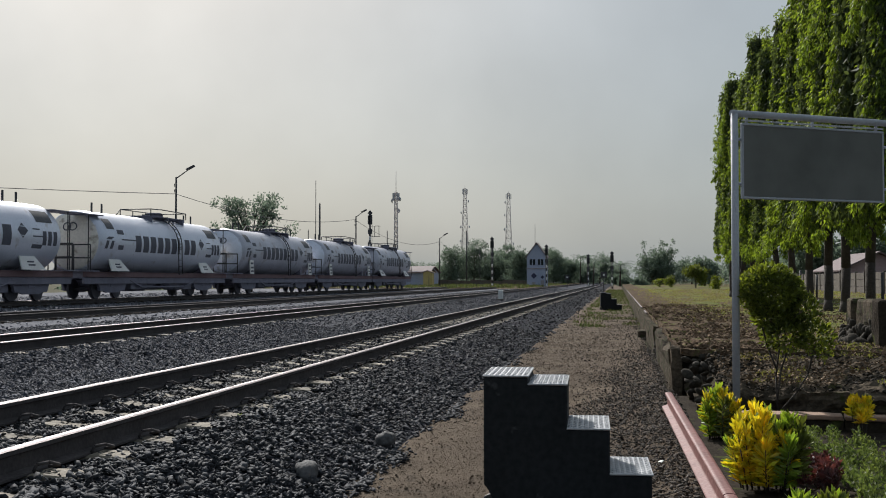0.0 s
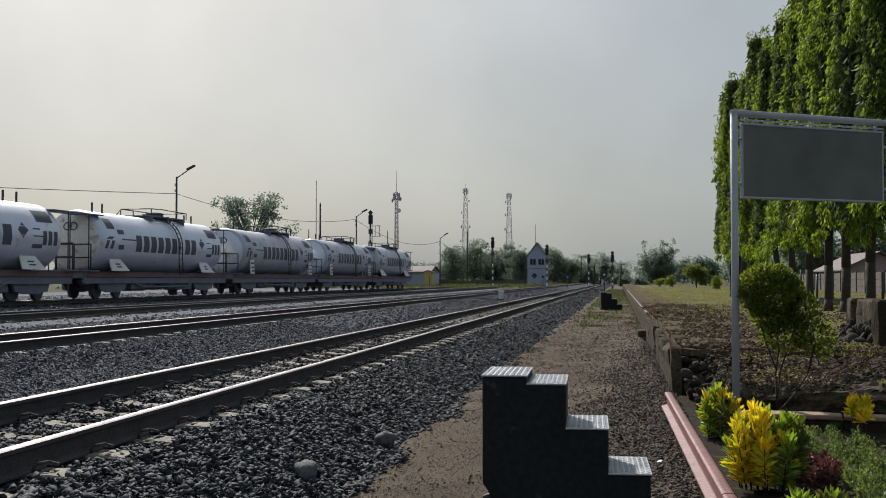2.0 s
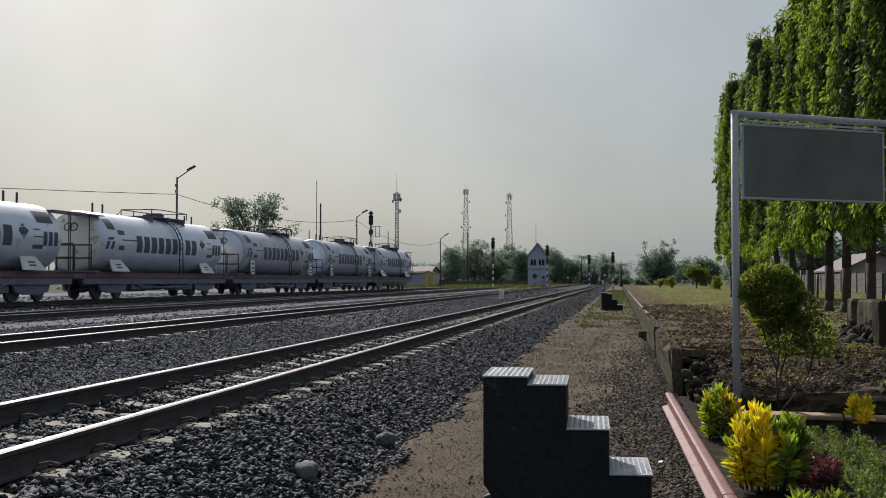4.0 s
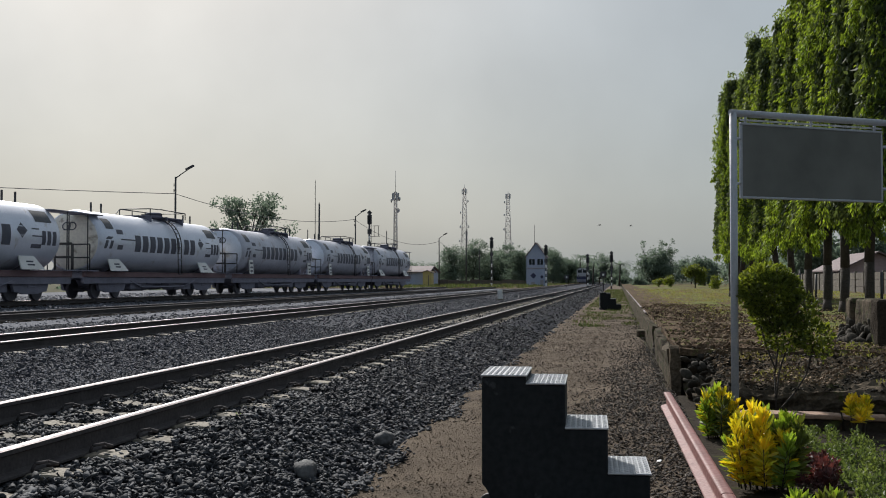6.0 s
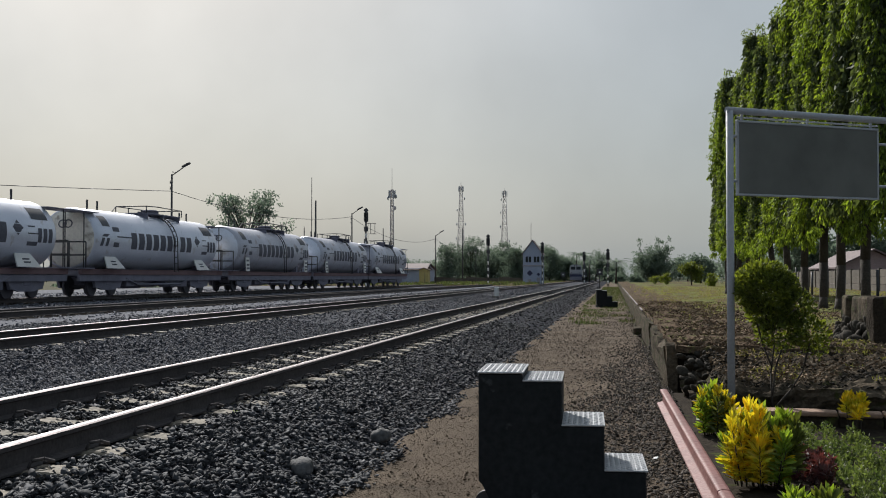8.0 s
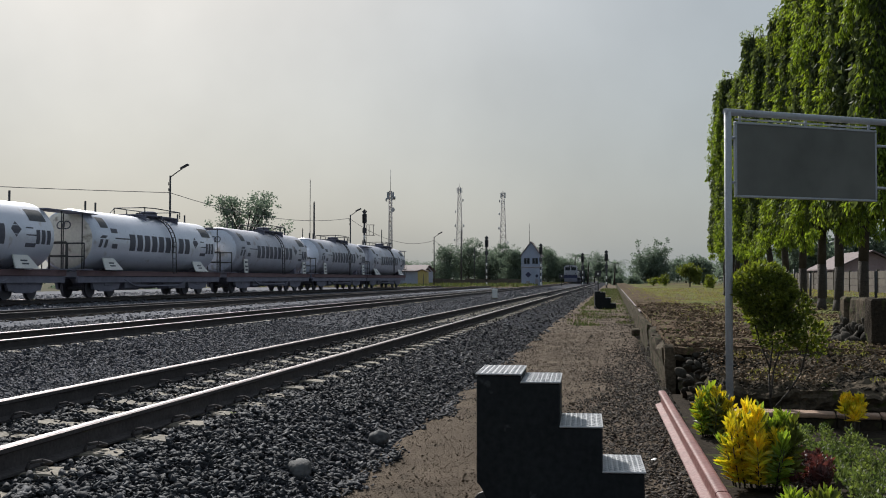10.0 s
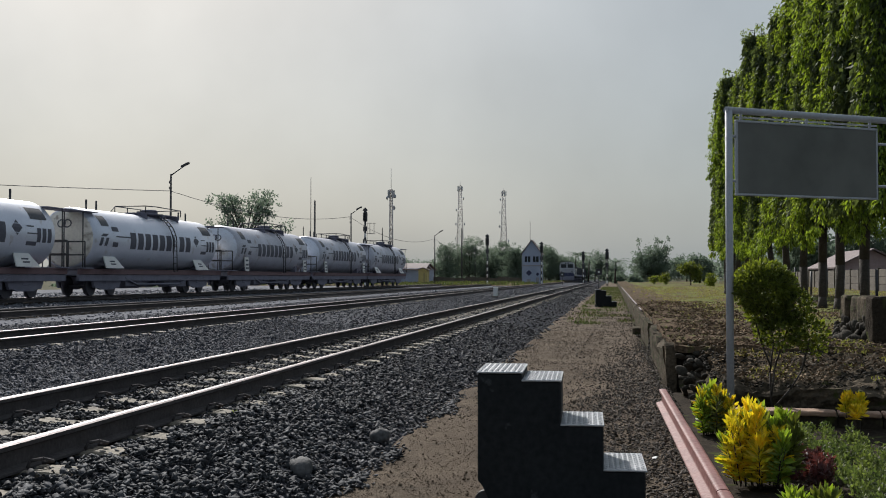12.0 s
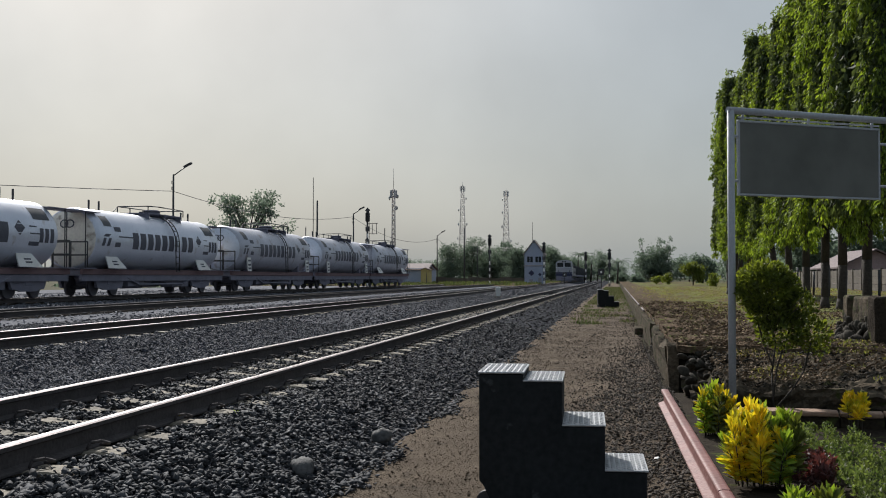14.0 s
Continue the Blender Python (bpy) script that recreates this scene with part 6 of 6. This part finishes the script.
def scatter_grit():
    n = 36000
    y = 4.5 + 30 * rng.random(n) ** 1.7
    x = rng.uniform(-0.75, 0.6, n)
    keep = rng.random(n) < np.clip((x + 0.6 - 0.035 * (y - 5) - 0.1 * np.sin(y * 1.7)) / 0.4, 0.03, 1) * np.clip((22 - y) / 9, 0.08, 1)
    x, y = x[keep], y[keep]
    v, f = stones(np.stack([x, y, np.full(len(x), 0.012)], 1), rng.uniform(0.005, 0.019, len(x)) * (0.8 + y / 60), (OCT_V, OCT_F))
    tagged(soup("path_grit", v, f, M_GRITSTONE), "small dark stones strewn along the path edge", "gravel", kind="stuff")
    n = 10000
    y = 9 + 30 * rng.random(n) ** 1.2
    x = 0.55 - 2.0 * rng.random(n) ** 1.35
    keep = np.array([noise.noise(Vector((a * 2.2, b * 0.9, 13))) for a, b in zip(x, y)]) > -0.15
    x, y = x[keep], y[keep]
    v, f = stones(np.stack([x, y, np.full(len(x), 0.008)], 1), rng.uniform(0.004, 0.013, len(x)) * (0.8 + y / 60), (OCT_V, OCT_F))
    tagged(soup("path_gravel", v, f, M_GRITSTONE), "dark gravel trodden into the path", "gravel", kind="stuff")
    n = 24000
    y = 4.5 + 20 * rng.random(n) ** 1.5
    x = rng.uniform(-1.5, -0.2, n)
    v, f = stones(np.stack([x, y, np.full(n, 0.008)], 1), rng.uniform(0.002, 0.006, n) * np.where(rng.random(n) < 0.06, 2.2, 1), (OCT_V, OCT_F), 0.5)
    tagged(soup("path_pebbles", v, f, M_PATH), "earthy crumbs and pebbles on the earth path", "gravel", kind="stuff")


def big_rock(at, s, seed, label):
    bm = new_bm()
    bmesh.ops.create_icosphere(bm, subdivisions=3, radius=1)
    for v in bm.verts:
        d = 1 + 0.22 * noise.noise(v.co * 1.4 + Vector((seed, 0, 0))) + 0.07 * noise.noise(v.co * 4)
        v.co = Vector((v.co.x * s[0], v.co.y * s[1], v.co.z * s[2])) * d
    for f in bm.faces:
        f.smooth = True
    ob = tagged(mesh_object("rock", bm, M_ROCK), label, "rock", group="loose rocks")
    ob.matrix_basis = pose(*at, 8, -6, 25 + 40 * seed)


def scatter_turf():
    n = 52000
    y = 13.4 + 75 * rng.random(n) ** 2.2
    x = 0.95 + (0.9 + y * 0.24) * rng.random(n)
    lush = np.array([noise.noise(Vector((a * 0.55, b * 0.4, 7))) for a, b in zip(x, y)])
    grow = np.clip((y - 12) / 11, 0.1, 1) * np.clip((x - 0.9) / 1.2, 0.1, 1) * (0.6 + lush)
    keep = rng.random(n) < np.clip(grow, 0.03, 1)
    x, y = x[keep], y[keep]
    d = rng.normal(0, 0.45, (len(x), 3)) + np.array([0, 0, 1.0])
    v, f = leaves(np.stack([x, y, np.full(len(x), PLAT - 0.015)], 1), d, rng.uniform(0.018, 0.045, len(x)) * (0.8 + y / 50), 0.35)
    tagged(soup("grass", v, f, M_GRASS), "thin sunlit grass tufts on the platform", "grass", kind="stuff")
    n = 19000
    y = 10.3 + 22 * rng.random(n) ** 1.5
    x = 0.95 + (0.8 + y * 0.22) * rng.random(n)
    keep = np.array([noise.noise(Vector((a * 1.3, b * 1.1, 4))) for a, b in zip(x, y)]) > -0.12
    x, y = x[keep], y[keep]
    n = len(x)
    z = np.where(y < 12.4, 0.2 + 0.28 * (np.clip((y - 10.15) / 2.5, 0, 1)) ** 0.8, PLAT) + 0.04
    d = rng.normal(0, 1, (n, 3)) * np.array([1, 1, 0.35])
    v, f = leaves(np.stack([x, y, z], 1), d, rng.uniform(0.02, 0.06, n), 0.5)
    tagged(soup("leaf_litter", v, f, M_LITTER), "dry fallen leaves on the platform soil", "leaf litter", kind="stuff")
    n = 4200
    y = 12.2 + 22 * rng.random(n) ** 1.6
    x = 0.7 + np.abs(rng.normal(0, 0.8, n))
    v, f = stones(np.stack([x, y, np.full(n, PLAT + 0.005)], 1), rng.uniform(0.012, 0.05, n), (OCT_V, OCT_F), 0.6)
    tagged(soup("soil_clods", v, f, M_TURF), "brown crumbled soil clods along the platform edge", "soil", kind="stuff")
    n = 5500
    y = 10.2 + 4.5 * rng.random(n)
    x = 0.9 + 3.6 * rng.random(n)
    z = np.where(y < 12.4, 0.2 + 0.27 * (np.clip((y - 10.15) / 2.5, 0, 1)) ** 0.8, PLAT - 0.02)
    v, f = stones(np.stack([x, y, z], 1), rng.uniform(0.008, 0.028, n), (OCT_V, OCT_F))
    tagged(soup("rubble", v, f, M_COBBLE), "broken rubble on the bare terrace", "rubble", kind="stuff")
    n = 8000
    y = 10.4 + 2.3 * rng.random(n)
    x = 1.2 + 3.2 * rng.random(n)
    keep = np.array([noise.noise(Vector((a * 1.7, b * 1.7, 11))) for a, b in zip(x, y)]) > 0.05
    x, y = x[keep], y[keep]
    z = 0.205 + 0.28 * (np.clip((y - 10.15) / 2.5, 0, 1)) ** 0.8
    d = rng.normal(0, 0.5, (len(x), 3)) + np.array([0, 0, 0.8])
    v, f = leaves(np.stack([x, y, z], 1), d, rng.uniform(0.02, 0.045, len(x)), 0.3)
    tagged(soup("terrace_weeds", v, f, M_GRASS), "low weeds on the rubble terrace", "weeds", kind="stuff")
    # verge grass at the far end of the path
    n = 15000
    y = 28 + 110 * rng.random(n) ** 1.3
    x = rng.uniform(-1.3, 0.6, n)
    keep = np.array([noise.noise(Vector((a * 0.9, b * 0.6, 3))) for a, b in zip(x, y)]) > 0.12 - (y - 30) / 90
    x, y = x[keep], y[keep]
    d = rng.normal(0, 0.4, (len(x), 3)) + np.array([0, 0, 1.0])
    v, f = leaves(np.stack([x, y, np.full(len(x), -0.01)], 1), d, rng.uniform(0.05, 0.12, len(x)), 0.22)
    tagged(soup("verge_grass", v, f, M_VERGE), "grass growing over the far path", "grass", kind="stuff")


def bank_grass():
    """Low grassy bank between the yard and the far wood, and weeds along the sidings."""
    uneven_strip("grass_bank", -48, -10.9, 128, 420, 0.26, 24, 30, 0.35, M_TURF, "grassy bank beyond the yard tracks", "ground")
    n = 9000
    y = 128 + 120 * rng.random(n) ** 1.3
    x = rng.uniform(-46, -11.2, n)
    d = rng.normal(0, 0.4, (n, 3)) + np.array([0, 0, 1.0])
    v, f = leaves(np.stack([x, y, np.full(n, 0.2)], 1), d, rng.uniform(0.2, 0.55, n), 0.3)
    tagged(soup("bank_tufts", v, f, M_VERGE), "tufts of sunlit grass on the bank", "grass", kind="stuff")


def pale_chip():
    v, f = stones([(0.0, 0.0, 0.008)], [0.022], (ICO2_V, ICO2_F), flat=0.3)
    root = thing("pebble", "small flat white pebble lying on the dark grit", "stone", (0.26, 7.27, 0.006))
    soup("stone", v, f, M_WHITE, root)


def weed(at):
    c = np.tile(np.array([[0, 0, 0.0]]), (14, 1))
    d = rng.normal(0, 0.7, (14, 3)) + np.array([0, 0, 0.6])
    root = thing("weed", "tiny bright green weed sprouting in the ballast", "plant", at)
    v, f = leaves(c, d, rng.uniform(0.04, 0.09, 14), 0.3)
    soup("foliage", v, f, M_CROTONG, root)


pale_chip()
bank_grass()
weed((-2.65, 7.47, 0.2))
big_rock((-1.63, 7.6, 0.075), (0.085, 0.065, 0.05), 1, "pale grey rock lying at the ballast edge")
big_rock((-1.80, 6.2, 0.085), (0.12, 0.07, 0.062), 2, "rounded grey boulder at the foot of the ballast")
scatter_ballast()
scatter_grit()
scatter_turf()


# ---- swallows crossing the sky ----
BIRD_A = ((0, -117.2, 44.0, 7.5), (3, -63.2, 52.6, 4.93), (5, -12.5, 60.8, 3.77), (5.5, -5.8, 61.9, 4.03), (5.7, -3.8, 62.2, 4.19), (5.9, -1.8, 62.5, 4.28), (6.0, -1.0, 62.6, 4.32), (6.1, 0.1, 62.8, 4.41), (6.2, 1.0, 63.0, 4.61), (6.3, 1.9, 63.1, 4.99), (6.4, 2.6, 63.2, 5.41), (6.5, 3.3, 63.3, 5.79), (6.6, 4.0, 63.4, 6.21), (6.7, 4.6, 63.5, 6.69), (6.9, 6.0, 63.7, 7.59), (7.6, 10.7, 64.5, 10.55), (9.5, 19.2, 65.9, 13.28), (14, 38.2, 68.9, 15.21))
BIRD_B = ((0, 50.8, 75.0, 14.06), (3, 23.8, 70.7, 12.01), (5, 9.3, 68.3, 10.81), (5.5, 5.3, 67.7, 7.7), (5.7, 3.7, 67.4, 6.16), (5.9, 1.7, 67.1, 4.86), (6.0, 0.8, 67.0, 4.48), (6.1, -0.4, 66.8, 4.11), (6.2, -1.8, 66.6, 3.94), (6.3, -3.0, 66.4, 3.8), (6.4, -4.4, 66.1, 3.87), (6.5, -5.7, 65.9, 4.04), (6.6, -7.0, 65.7, 4.21), (6.9, -10.9, 65.1, 4.76), (7.6, -20.7, 63.5, 6.53), (9, -40.3, 60.4, 9.95), (14, -118.0, 47.9, 18.16))
BIRD_C = ((0, -8.4, 61.4, 3.32), (0.6, -3.5, 62.2, 3.51), (1.0, -0.1, 62.8, 4.03), (1.3, 2.5, 63.2, 4.89), (1.5, 3.9, 63.4, 5.79), (1.7, 4.9, 63.6, 6.85), (2.0, 6.4, 63.8, 8.14), (3, 11.0, 64.6, 11.03), (5, 22.4, 66.4, 15.21), (14, 60.5, 72.5, 23.56))


def swallow():
    root = thing("swallow", "small dark swallow gliding over the tracks", "bird", group="flying swallows")
    bm = new_bm()
    bmesh.ops.create_uvsphere(bm, u_segments=10, v_segments=6, radius=1)
    for v in bm.verts:
        v.co = Vector((v.co.x * 0.024, v.co.y * 0.085, v.co.z * 0.022))
    part("body", bm, M_STEEL, root)
    for e in (-1, 1):
        bm = new_bm()
        pts = [(0.015, 0.05), (0.10, 0.06), (0.20, -0.04), (0.11, 0.0), (0.015, -0.02)]
        low = [bm.verts.new((e * x, y, 0.25 * x)) for x, y in pts]
        top = [bm.verts.new((e * x, y, 0.25 * x + 0.006)) for x, y in pts]
        bm.faces.new(low)
        bm.faces.new(top)
        for i in range(5):
            bm.faces.new((low[i], low[(i + 1) % 5], top[(i + 1) % 5], top[i]))
        bmesh.ops.recalc_face_normals(bm, faces=bm.faces[:])
        part("wing", bm, M_STEEL, root)
        bm = new_bm()
        rod(bm, (e * 0.006, -0.07, 0), (e * 0.03, -0.16, 0), 0.010, 0.003, 5)
        part("tail_streamer", bm, M_STEEL, root)
    return root


def flight(ob, line):
    """Rows along a line of flight, the bird heading the way it goes."""
    rows = []
    for i, (t, x, y, z) in enumerate(line):
        a, b_ = line[max(0, i - 1)], line[min(len(line) - 1, i + 1)]
        rows.append((t, pose(x, y, z, 0, 0, math.degrees(math.atan2(b_[2] - a[2], b_[1] - a[1])) - 90)))
    walk(ob, rows)


SWALLOWS = [(swallow(), BIRD_A), (swallow(), BIRD_B), (swallow(), BIRD_C)]


# ---- what moves ----
SPEED = 10.8


def motions():
    for ob, line in SWALLOWS:
        flight(ob, line)
    for ob, back in TRAIN:
        walk(ob, [(t, pose(-8.62, 185 + back + SPEED * (14 - t), RAIL_Z)) for t in (0, 3.5, 7, 10.5, 14)])
    turn = math.degrees(SPEED / 0.42) / FPS
    for ob, y in LOCO_WHEELS:
        walk(ob, [(k / FPS, pose(0, y, 0.45, turn * k)) for k in range(0, 421, 1)])


motions()
